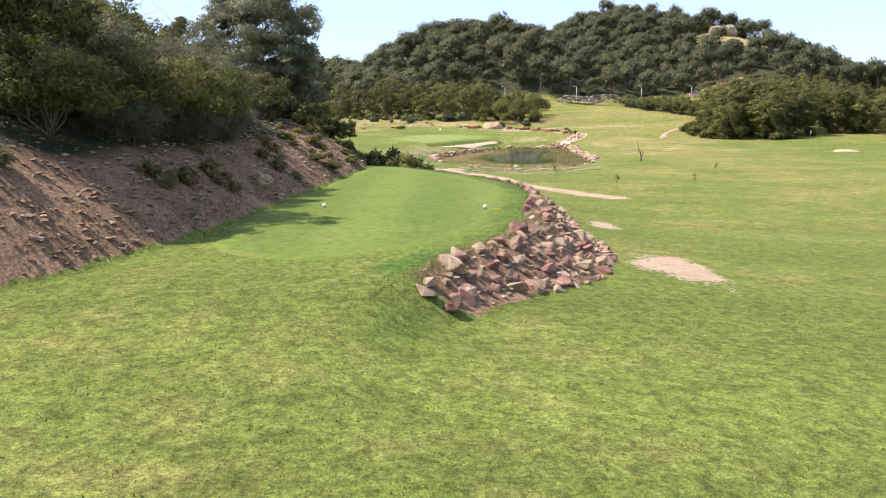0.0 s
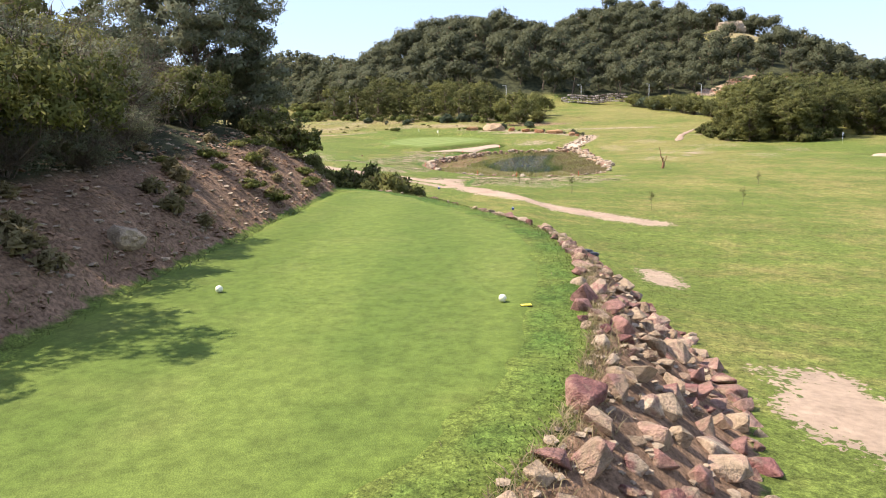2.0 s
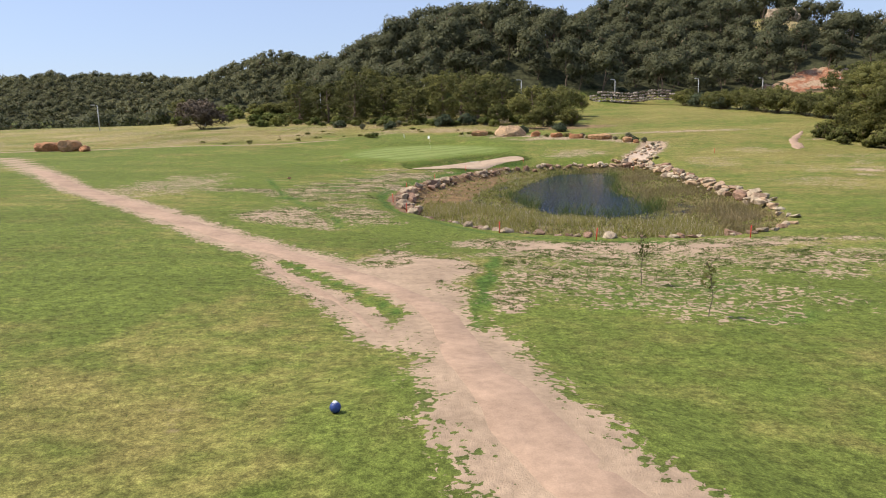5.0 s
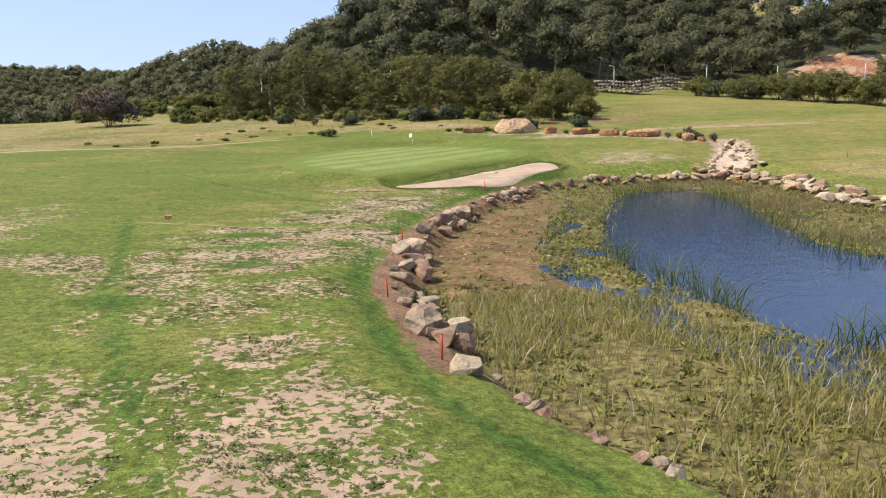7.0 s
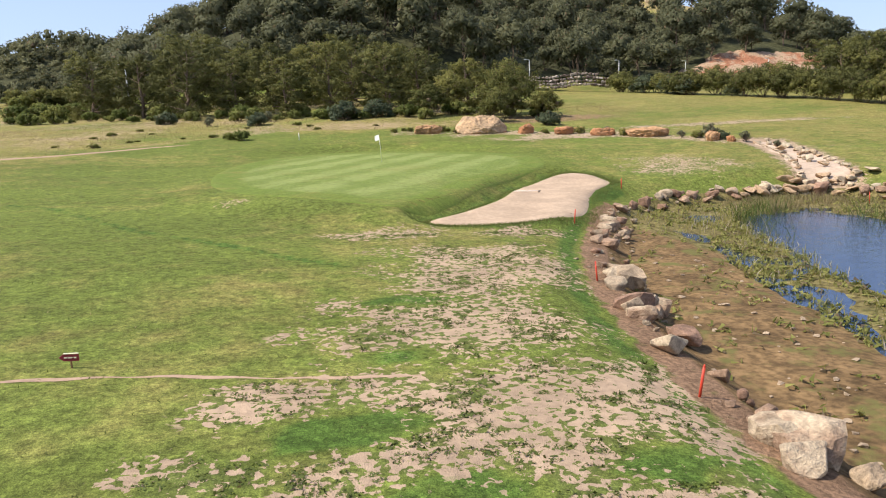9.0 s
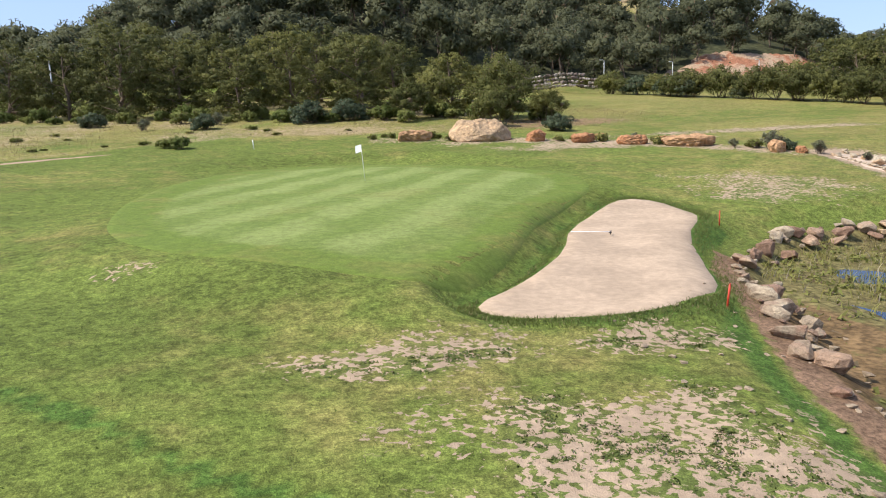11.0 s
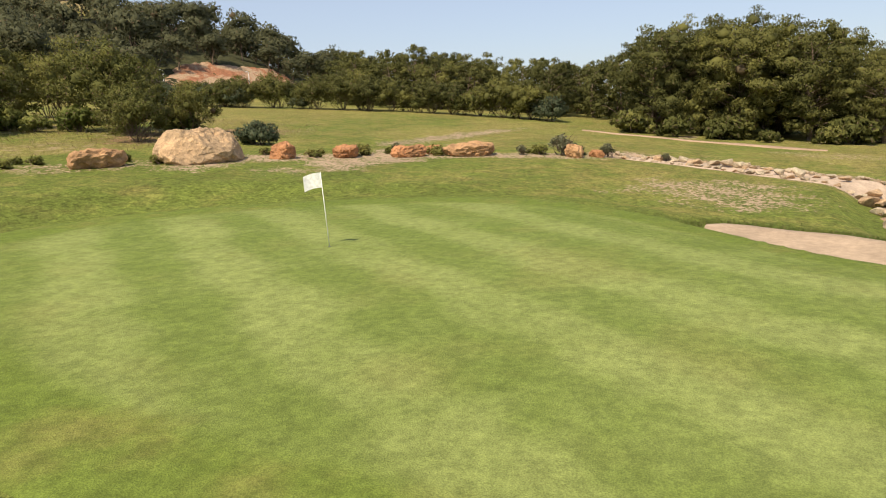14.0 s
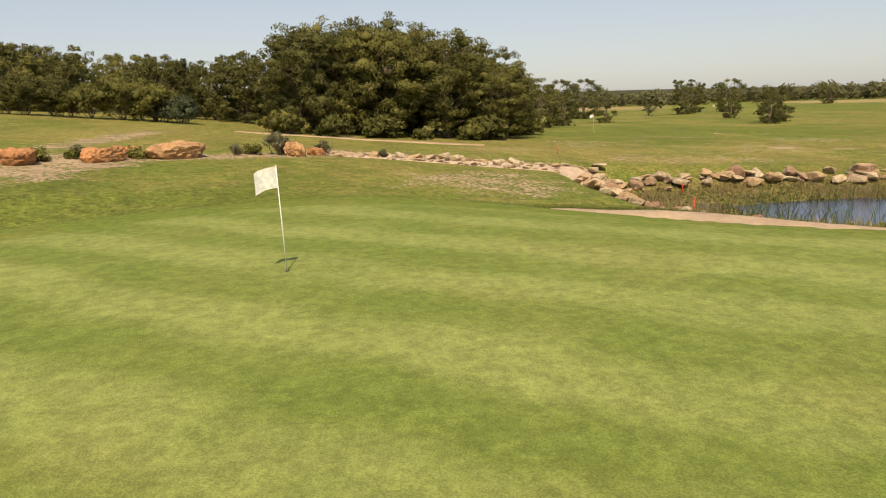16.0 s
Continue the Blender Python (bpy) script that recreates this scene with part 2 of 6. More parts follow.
M_POND_STONE = stone_material("pond_stone", [(0.38, 0.285, 0.19), (0.33, 0.215, 0.14), (0.42, 0.33, 0.225), (0.29, 0.175, 0.115)], 0.45)
M_ORANGE = cut_material()
M_BED = earth_material("pinkish_rock_bed", (0.47, 0.36, 0.27), 0.85, 0.3)
M_CASCADE = stone_material("cascade_stone", [(0.48, 0.37, 0.25), (0.45, 0.37, 0.26), (0.44, 0.30, 0.18)], 0.2)
M_BOULDER = stone_material("orange_limestone", [(0.44, 0.255, 0.13), (0.40, 0.19, 0.09)], 0.6, 0.6)
M_PALE_BOULDER = stone_material("pale_limestone", [(0.50, 0.345, 0.205), (0.46, 0.30, 0.17)], 0.25, 0.6)
M_CLOD = earth_material("reddish_clod", (0.23, 0.138, 0.084), large=0.3)
M_WALL_STONE = stone_material("wall_stone", [(0.33, 0.27, 0.21), (0.22, 0.18, 0.15), (0.42, 0.36, 0.30), (0.16, 0.12, 0.10)], 0.6)
M_PINE = leaf_material("pine_needles", (0.095, 0.100, 0.032), (0.230, 0.222, 0.064), dead_part=0.025, spark=0.3)
# paler, greyer needles for the far woods: distance haze put into the leaf colour
M_PINE_HAZED = leaf_material("hazed_pine_needles", (0.102, 0.108, 0.056), (0.238, 0.232, 0.110), dead_part=0.03, patch=0.07, spark=0.3)
M_OLIVE = leaf_material("wild_olive_leaves", (0.120, 0.130, 0.074), (0.270, 0.270, 0.160))
M_SHRUB = leaf_material("mastic_leaves", (0.098, 0.106, 0.030), (0.235, 0.228, 0.066), patch=0.5)
M_BRIGHT = leaf_material("bright_scrub_leaves", (0.115, 0.145, 0.036), (0.270, 0.275, 0.080), patch=0.5)
M_BLUE = leaf_material("blue_green_leaves", (0.062, 0.084, 0.046), (0.140, 0.168, 0.096), patch=0.6)
M_TWIG = bark_material("dry_twigs", (0.155, 0.122, 0.094))
M_BARK = bark_material("pine_bark", (0.17, 0.125, 0.09))
M_REED = leaf_material("reed_blades", (0.29, 0.262, 0.082), (0.60, 0.50, 0.27), dead=(0.50, 0.42, 0.30), dead_part=0.15, patch=0.4)
M_MARSH = leaf_material("marsh_plants", (0.14, 0.155, 0.036), (0.33, 0.31, 0.10), dead_part=0.12, patch=0.6)
M_BLADE = leaf_material("grass_blades", (0.088, 0.120, 0.026), (0.172, 0.180, 0.054), dead=(0.26, 0.22, 0.11), dead_part=0.06, patch=0.3)
M_CLUMP = leaf_material("turf_clumps", (0.098, 0.126, 0.034), (0.185, 0.200, 0.062), dead=(0.21, 0.18, 0.09), dead_part=0.08, patch=0.6)
M_DRY = leaf_material("dry_grass", (0.23, 0.19, 0.085), (0.42, 0.32, 0.19), patch=0.2)
M_WATER = water_material()
M_WHITE = plain_material("white_paint", (0.80, 0.80, 0.78), 0.4)
M_RED = plain_material("red_paint", (0.55, 0.055, 0.025), 0.5)
M_METAL = plain_material("galvanised_steel", (0.55, 0.55, 0.54), 0.45)
M_WOOD = bark_material("weathered_post_wood", (0.26, 0.14, 0.075))
M_BIN = plain_material("dark_green_plastic", (0.014, 0.038, 0.030), 0.35)
M_BLACK = plain_material("black_plastic", (0.012, 0.012, 0.014), 0.4)
M_YELLOW = plain_material("yellow_paint", (0.72, 0.60, 0.06), 0.5)
M_CREAM = plain_material("cream_paint", (0.75, 0.72, 0.50), 0.5)
M_BLUE_PAINT = plain_material("blue_paint", (0.03, 0.06, 0.22), 0.5)
M_MAROON = plain_material("maroon_paint", (0.20, 0.018, 0.030), 0.5)
M_PIPE = plain_material("dark_pipe", (0.05, 0.045, 0.04), 0.8)


# ---- tools for building ----
def sstep(a, b, v):
    k = np.clip((np.asarray(v, float) - a) / (b - a), 0, 1)
    return k * k * (3 - 2 * k)


def signed(poly, x, y):
    """Distance to a closed outline, negative inside."""
    x, y = np.asarray(x, float), np.asarray(y, float)
    best = np.full(x.shape, 1e9)
    inside = np.zeros(x.shape, bool)
    for (ax, ay), (bx, by) in zip(poly, poly[1:] + poly[:1]):
        ex, ey = bx - ax, by - ay
        k = np.clip(((x - ax) * ex + (y - ay) * ey) / (ex * ex + ey * ey), 0, 1)
        best = np.minimum(best, np.hypot(x - ax - k * ex, y - ay - k * ey))
        cross = (ay > y) != (by > y)
        with np.errstate(divide="ignore", invalid="ignore"):
            inside ^= cross & (x < (bx - ax) * (y - ay) / (by - ay) + ax)
    return np.where(inside, -best, best)


def off_line(line, x, y):
    """Distance to an open line, and how far along it (0..1) the nearest point is."""
    best, where = np.full(np.shape(x), 1e9), np.zeros(np.shape(x))
    n = len(line) - 1
    for i in range(n):
        (ax, ay), (bx, by) = line[i], line[i + 1]
        ex, ey = bx - ax, by - ay
        k = np.clip(((x - ax) * ex + (y - ay) * ey) / (ex * ex + ey * ey), 0, 1)
        d = np.hypot(x - ax - k * ex, y - ay - k * ey)
        where = np.where(d < best, (i + k) / n, where)
        best = np.minimum(best, d)
    return best, where


def smooth_loop(poly, times=2):
    """Rounds a closed outline by cutting its corners."""
    for _ in range(times):
        out = []
        for (ax, ay), (bx, by) in zip(poly, poly[1:] + poly[:1]):
            out += [(0.75 * ax + 0.25 * bx, 0.75 * ay + 0.25 * by), (0.25 * ax + 0.75 * bx, 0.25 * ay + 0.75 * by)]
        poly = out
    return poly


def wobble(x, y, size, seed=0.0):
    """Smooth unevenness between about -1 and 1."""
    a = np.sin(x / size * 1.3 + seed) * np.cos(y / size * 1.1 - seed * 1.7)
    b = np.sin((x * 0.8 + y * 0.6) / size * 2.1 + seed * 2.3) * np.cos((y * 0.8 - x * 0.6) / size * 2.4 + seed)
    c = np.sin((x * 0.3 - y * 0.95) / size * 4.3 + seed * 3.1) * np.cos((x * 0.95 + y * 0.3) / size * 3.9)
    return 0.55 * a + 0.32 * b + 0.18 * c


def mesh_of(name, verts, faces, material, smooth=False, normals=None):
    """A mesh from arrays: all faces have the same number of corners."""
    verts, faces = np.asarray(verts, np.float32), np.asarray(faces, np.int32)
    me = bpy.data.meshes.new(name)
    me.vertices.add(len(verts))
    me.vertices.foreach_set("co", verts.ravel())
    me.loops.add(faces.size)
    me.loops.foreach_set("vertex_index", faces.ravel())
    me.polygons.add(len(faces))
    me.polygons.foreach_set("loop_start", np.arange(0, faces.size, faces.shape[1], dtype=np.int32))
    me.update(calc_edges=True)
    me.polygons.foreach_set("use_smooth", np.full(len(faces), smooth or normals is not None))
    if normals is not None:
        me.normals_split_custom_set_from_vertices(np.asarray(normals, np.float32))
    me.materials.append(material)
    return me


def part(name, data, parent, label="", m=None):
    """A mesh as one part under a thing or part."""
    ob = new(name, data)
    ob.parent = parent
    if m is not None:
        ob.matrix_basis = m
    return tagged(ob, label=label)


def thing(name, label, category, m=None, data=None, group="", kind=""):
    ob = new(name, data)
    if m is not None:
        ob.matrix_basis = m
    return tagged(ob, label, category, group, kind)


def bm_mesh(bm, name, material, smooth=False):
    me = bpy.data.meshes.new(name)
    bm.to_mesh(me)
    bm.free()
    for p in me.polygons:
        p.use_smooth = smooth
    me.materials.append(material)
    return me


def tube_arrays(points, radii, sides=6):
    """A tapered tube along points: vertices and quads."""
    points = [Vector(p) for p in points]
    v, f = [], []
    for i, p in enumerate(points):
        d = (points[min(i + 1, len(points) - 1)] - points[max(i - 1, 0)]).normalized()
        a = d.cross(Vector((0.31, 0.17, 0.93) if abs(d.z) < 0.9 else (1, 0, 0))).normalized()
        b = d.cross(a)
        for k in range(sides):
            q = 2 * math.pi * k / sides
            v.append(p + (a * math.cos(q) + b * math.sin(q)) * radii[i])
        if i:
            o = (i - 1) * sides
            f += [(o + k, o + (k + 1) % sides, o + sides + (k + 1) % sides, o + sides + k) for k in range(sides)]
    return np.array([tuple(q) for q in v]), np.array(f)


def join_arrays(chunks):
    vs, fs, n = [], [], 0
    for v, f in chunks:
        vs.append(v)
        fs.append(np.asarray(f) + n)
        n += len(v)
    return np.concatenate(vs), np.concatenate(fs)


# ---- the lie of the land ----
SECTION_X = [-40, -12, 8, 35, 75]
SECTION_Y = [-95, -70, -58, -45, -30, -12, 7, 20, 32, 45, 60, 75, 88, 102, 122, 145, 190]
SECTIONS = [
    [7.0, 7.0, 7.0, 7.0, 6.5, 5.0, 3.4, 2.4, 1.8, 1.4, 1.2, 1.4, 1.8, 2.2, 3.0, 4.0, 6.5],
    [3.4, 3.1, 3.0, 3.0, 2.6, 1.4, 0.5, 0.2, 0.0, -0.1, -0.15, 0.1, 0.4, 1.0, 2.5, 4.3, 8.0],
    [2.4, 2.0, 1.5, 0.6, -0.2, -0.2, -0.5, -0.8, -1.1, -1.0, -1.0, -1.0, -0.5, 0.75, 2.6, 4.6, 8.2],
    [0.5, 0.0, -0.4, -0.8, -1.2, -1.4, -1.3, -0.9, -0.8, -0.9, -0.8, -0.4, 0.2, 1.35, 2.7, 4.6, 7.8],
    [-1, -1, -1, -1.2, -1.5, -1.5, -1.5, -1.4, -1.2, -1.0, -0.6, -0.2, 0.2, 0.8, 2.9, 5.0, 7.8],
]
TOE_Y = [-95, -60, -56, -50, -44, -38, -30, -22, -17, -5, 8, 25]
TOE_X = [-16, -14.5, -12.5, -11, -10.4, -9.8, -9.0, -8.4, -9.2, -11.5, -15, -26]
EDGE_Y = [-62, -58, -55, -52, -49, -46, -42, -38, -35, -31, -27, -23, -20.5, -17, -10]
EDGE_X = [-6.5, -4.6, -3.4, -1.6, -0.6, 0.05, 0.65, 0.7, 0.15, -1.4, -3.1, -5.8, -8.4, -13, -20]
BANK_Y = [-62, -57, -54, -50, -46, -42, -38, -30, -20]
BANK_W = [2.0, 2.0, 3.0, 3.2, 3.3, 3.2, 2.6, 2.4, 2.4]
TEE_Z = 3.2
GREEN = smooth_loop([(-14.2, 91.5), (-14.1, 98.5), (-12.4, 105.5), (-9.0, 111.8), (-3.5, 114.4), (2.8, 112.8), (7.8, 108), (10.6, 102.2), (9.1, 96.0), (6.3, 93.1), (2.4, 88.7), (0.6, 85.9), (-1.6, 82.7), (-3.4, 80.7), (-5.4, 79.6), (-6.9, 80.6), (-8.9, 82.4), (-11.1, 84.1), (-12.7, 86.2), (-13.7, 88.6)], 3)
BUNKER = smooth_loop([(-4.0, 79.6), (-2.4, 80.8), (-0.8, 82.4), (1.5, 85.1), (3.7, 89), (7.6, 93.0), (9.7, 94.4), (11.0, 93.2), (10.9, 90.6), (10.3, 89.0), (7.3, 85.9), (5.1, 81.7), (3.4, 79.1), (1.6, 77.9), (0, 77.3), (-1.7, 77.4), (-3.3, 77.9), (-4.1, 78.7)], 1)
RIM = smooth_loop([(-4.0, 52), (-4.2, 49.5), (-3.5, 46), (-2.8, 42), (-1.7, 39), (0, 36.6), (2.2, 32.6), (4.7, 30.9), (8.7, 29.2), (13, 28.8), (17.5, 30.2), (20.8, 36), (22.6, 43.5), (23.6, 50), (23.9, 59), (25.2, 73), (26, 80), (25.5, 87), (19, 87.6), (12.5, 87.2), (6.8, 83), (4.1, 77.6), (1.6, 73.5), (-0.4, 69), (-2, 64.5), (-3.0, 60), (-3.7, 56)], 1)
WATER = smooth_loop([(13, 81), (10.5, 72.6), (8.5, 69), (8.0, 65.9), (5.8, 59.2), (5.2, 53.6), (6.6, 49.5), (7.2, 45.2), (9.0, 42.4), (12.2, 41.6), (15.2, 44.6), (15.6, 48.3), (15.2, 54.3), (15.8, 62.4), (19, 72), (19.7, 80), (17, 82.2)], 1)
PATH_LINE = [(-60, 92), (-44, 70), (-30, 50), (-18.3, 36), (-9.4, 24.4), (-6.2, 20.9), (-3.8, 17.9), (-2.0, 15.0), (-0.9, 12.9), (-0.3, 8.0), (0.8, 1.6), (3.0, -2.4), (5.6, -6.2), (9.0, -10.4), (11.5, -13.5)]
SIDE_TRACK = [(-7.4, 19.9), (-6.3, 17.6), (-4.8, 15.1), (-3.6, 13.0), (-2.2, 9.6)]
CASCADE = [(31.8, 102.2), (30.2, 97.0), (27.8, 92.0), (24.9, 86.8)]
WATER_Z = -1.68
FIELD_X = [-400, -39, -30, -22, -15, -8, 4, 30, 44]
FIELD_Y = [108, 109, 111, 118.4, 124.7, 130, 127, 125, 134]


def bump_at(x, y, cx, cy, rx, ry, h, turn=0.0):
    a = radians(turn)
    u, w = (x - cx) * math.cos(a) + (y - cy) * math.sin(a), (y - cy) * math.cos(a) - (x - cx) * math.sin(a)
    r = np.clip(np.hypot(u / rx, w / ry), 0, 1)
    return h * (0.5 + 0.5 * np.cos(math.pi * r))


def sections(x, y):
    """Spot heights along five long sections, blended."""
    out = 0
    for dy in (-5, -2, 2, 5):
        zs = [np.interp(y + dy, SECTION_Y, s) for s in SECTIONS]
        k = np.interp(x, SECTION_X, range(5))
        lo = np.clip(np.floor(k).astype(int), 0, 3)
        f = k - lo
        stack = np.stack(zs)
        a = np.take_along_axis(stack, lo[None], 0)[0]
        b = np.take_along_axis(stack, lo[None] + 1, 0)[0]
        out = out + (a + (b - a) * f) / 4
    return out


def hills(x, y):
    """The wooded hills behind the hole and the ridges far off."""
    south = sstep(190, 226, y)
    h = bump_at(x, y, 20, 308, 114, 155, 37.5) * south
    h = np.maximum(h, bump_at(x, y, 112, 405, 135, 240, 54.5) * south)
    h = np.maximum(h, bump_at(x, y, 138, 325, 92, 165, 39.5) * south)
    h = np.maximum(h, bump_at(x, y, -92, 440, 120, 130, 37))
    h = np.maximum(h, bump_at(x, y, -255, 510, 330, 190, 34))
    h = np.maximum(h, bump_at(x, y, 900, -150, 300, 900, 12))
    h = np.maximum(h, bump_at(x, y, 700, 500, 260, 400, 14))
    return h


def height(x, y):
    """The ground's height in metres at x, y."""
    x, y = np.asarray(x, float), np.asarray(y, float)
    z = sections(x, y)
    far = sstep(190, 330, np.hypot(x * 0.8, y - 20))
    z = z * (1 - far) + far * (np.where(y > 60, 6.0, -1.5) * sstep(0, 1, far))
    z = z + 0.10 * wobble(x, y, 9.0, 0.4) + 0.03 * wobble(x, y, 2.2, 1.9)
    # wooded bank along the tee
    toe = np.interp(y, TOE_Y, TOE_X)
    d = np.clip(toe - x, 0, None)
    bank = 4.6 * (1 - np.exp(-d / 4.6)) * (1 - sstep(-8, 24, y))
    edge = np.interp(y, EDGE_Y, EDGE_X)
    # raised tee
    w = np.interp(y, BANK_Y, BANK_W)
    k = (1 - sstep(0, 1, np.clip(x - edge, 0, None) / w)) * sstep(-65, -57, y) * (1 - sstep(-20, -16.5, y))
    z = z + (np.maximum(TEE_Z - z, 0)) * k
    rough = sstep(0.3, 3.0, d)
    z = z + bank + rough * (0.22 * wobble(x, y, 1.5, 2.2) + 0.13 * wobble(x, y, 0.55, 0.7)) * (1 - sstep(0, 26, y))
    # lower tee, a low flat terrace
    k = 1 - sstep(0, 2.5, np.clip(np.hypot((x + 0.5) / 4.2, (y + 6) / 10.5) - 1, 0, None) * 5)
    z = z + (0.42 - z) * 0.8 * k
    # green, bunker, pond
    k = 1 - sstep(0.2, 4.0, signed(GREEN, x, y))
    z = z + ((1.13 + 0.019 * (y - 102) - 0.012 * (x + 2)) - z) * k
    b = signed(BUNKER, x, y)
    z = z - 0.27 * (1 - sstep(0.5, 7.0, b)) * k
    z = z + ((-0.22 + 0.02 * (y - 85) * 0.4 - 0.10 * sstep(0, -2, b) + 0.3 * sstep(90.5, 95, y)) - z) * (1 - sstep(0.35, 1.6, b))
    r = signed(RIM, x, y)
    k = 1 - sstep(0, 2.6, r)
    z = z + ((-0.98 + 0.05 * wobble(x, y, 2.0)) - z) * k * np.where(r > 0, 0.9, 1.0)
    wsd = signed(WATER, x, y)
    marsh = WATER_Z + 0.012 + 0.05 * wobble(x, y, 1.4, 3.0) + 0.14 * sstep(2.2, 5.0, wsd)
    marsh = marsh - 0.09 * sstep(0.0, 0.5, wobble(x, y, 1.7, 9.0)) * sstep(50, 46, y) * sstep(-1.5, -3.0, r)
    marsh = marsh - np.where(x < 9, 0.065 * np.exp(-((wsd - 3.2 - 0.5 * wobble(x, y, 2.5)) / 0.7) ** 2), 0)
    floor = np.where(wsd < 0.6, marsh - 0.7 * sstep(0.6, -2.5, wsd), marsh)
    z = np.where(r < 0, z + (floor - z) * sstep(0, -1.1, r), z)
    z = z - 0.7 * (1 - sstep(0.5, 5.0, np.hypot(x - 68.6, y - 52.3)))
    z = z + bump_at(x, y, -52, 196, 30, 20, 3.0)
    c, where = off_line(CASCADE, x, y)
    z = z - 0.12 * (1 - sstep(0.8, 2.4, c))
    return z + hills(x, y)


def height_at(x, y):
    return float(height(np.array([x]), np.array([y]))[0])


def grid_lines(lo, hi, step, end, grow):
    out = list(np.arange(lo, hi + step / 2, step))
    for way, start in ((1, out[-1]), (-1, out[0])):
        s, p = step, start
        while abs(p) < end:
            s *= grow
            p += way * s
            out.append(p)
    return np.array(sorted(out))


PATCHES = [(-10.2, 36.0, 2.9, 4.3, 0.71), (-8.2, 32.5, 2.5, 2.5, 0.60), (-5.9, 36.6, 2.2, 3.6, 0.65), (-4.4, 33.8, 1.8, 1.8, 0.47), (-15.6, 52.2, 2.2, 2.2, 0.55), (-13.4, 53.4, 1.0, 1.0, 0.55), (-12.5, 50.0, 2.8, 3.4, 0.49),
           (-10.0, 54.0, 3.6, 3.4, 0.61), (-7.2, 57.8, 3.8, 3.8, 0.71), (-8.0, 52.4, 2.9, 2.2, 0.53), (-6.9, 48.0, 1.8, 1.8, 0.43), (-7.0, 42.0, 1.8, 1.3, 0.61), (-9.5, 46.0, 3.4, 3.4, 0.41), (-7.4, 63.6, 4.0, 2.9, 0.63), (-4.4, 69.6, 4.0, 4.3, 0.65),
           (-11.6, 60.0, 1.5, 1.0, 0.67), (-13.0, 57.4, 1.1, 0.9, 0.50), (-19.0, 52.0, 2.8, 1.7, 0.50), (7.5, 26.2, 8.4, 1.8, 0.95), (2.8, 26.6, 2.5, 1.8, 0.92), (8.0, 23.6, 7.8, 2.9, 0.55), (2.6, 18.6, 2.5, 4.0, 0.51), (6.5, 19.5, 5.0, 3.4, 0.46), (7.5, 15.0, 5.6, 3.4, 0.36),
           (14.0, 22.0, 5.6, 3.9, 0.44), (1.3, 15.0, 0.7, 2.5, 0.75), (-6.6, 76.0, 3.0, 1.3, 0.50), (-1.0, 75.7, 2.2, 1.1, 0.55), (-12.7, 83.6, 1.2, 0.7, 0.42), (18.5, 94.5, 4.5, 4.5, 0.50)]
# old wheel tracks that have grown over greener than the turf beside them
WHEEL_TRACKS = [[(-17.5, 63.0), (-15.7, 57.3), (-12.8, 48.1), (-9.2, 39.2), (-6.9, 34.2), (-6.2, 31.0)], [(1.5, 22.5), (1.3, 21.0), (0.5, 15.5), (0.1, 11.0)], [(-23.5, 87.5), (-21.1, 85.7), (-16.4, 78.4), (-13.0, 75.0), (-10.9, 72.3), (-8.9, 70.4)]]
BARE = [(5.2, -48.0, 1.4, 3.3, 1.25), (6.4, -31.4, 0.9, 2.4, 1.0), (-1.9, 18.8, 2.4, 4.2, 1.2), (-0.6, 14.2, 1.3, 2.6, 0.9), (-24, 55, 4, 12, 0.5), (20, 114.2, 9, 2.6, 0.72), (12, 119.0, 5, 1.6, 0.6), (40, 118, 16, 1.6, 0.62), (41.8, 63.8, 1.4, 1.6, 0.9), (39.4, 60, 1.0, 1.2, 0.7), (58, 101, 5, 1.0, 0.7), (14, 27.0, 6.0, 1.5, 0.62)]


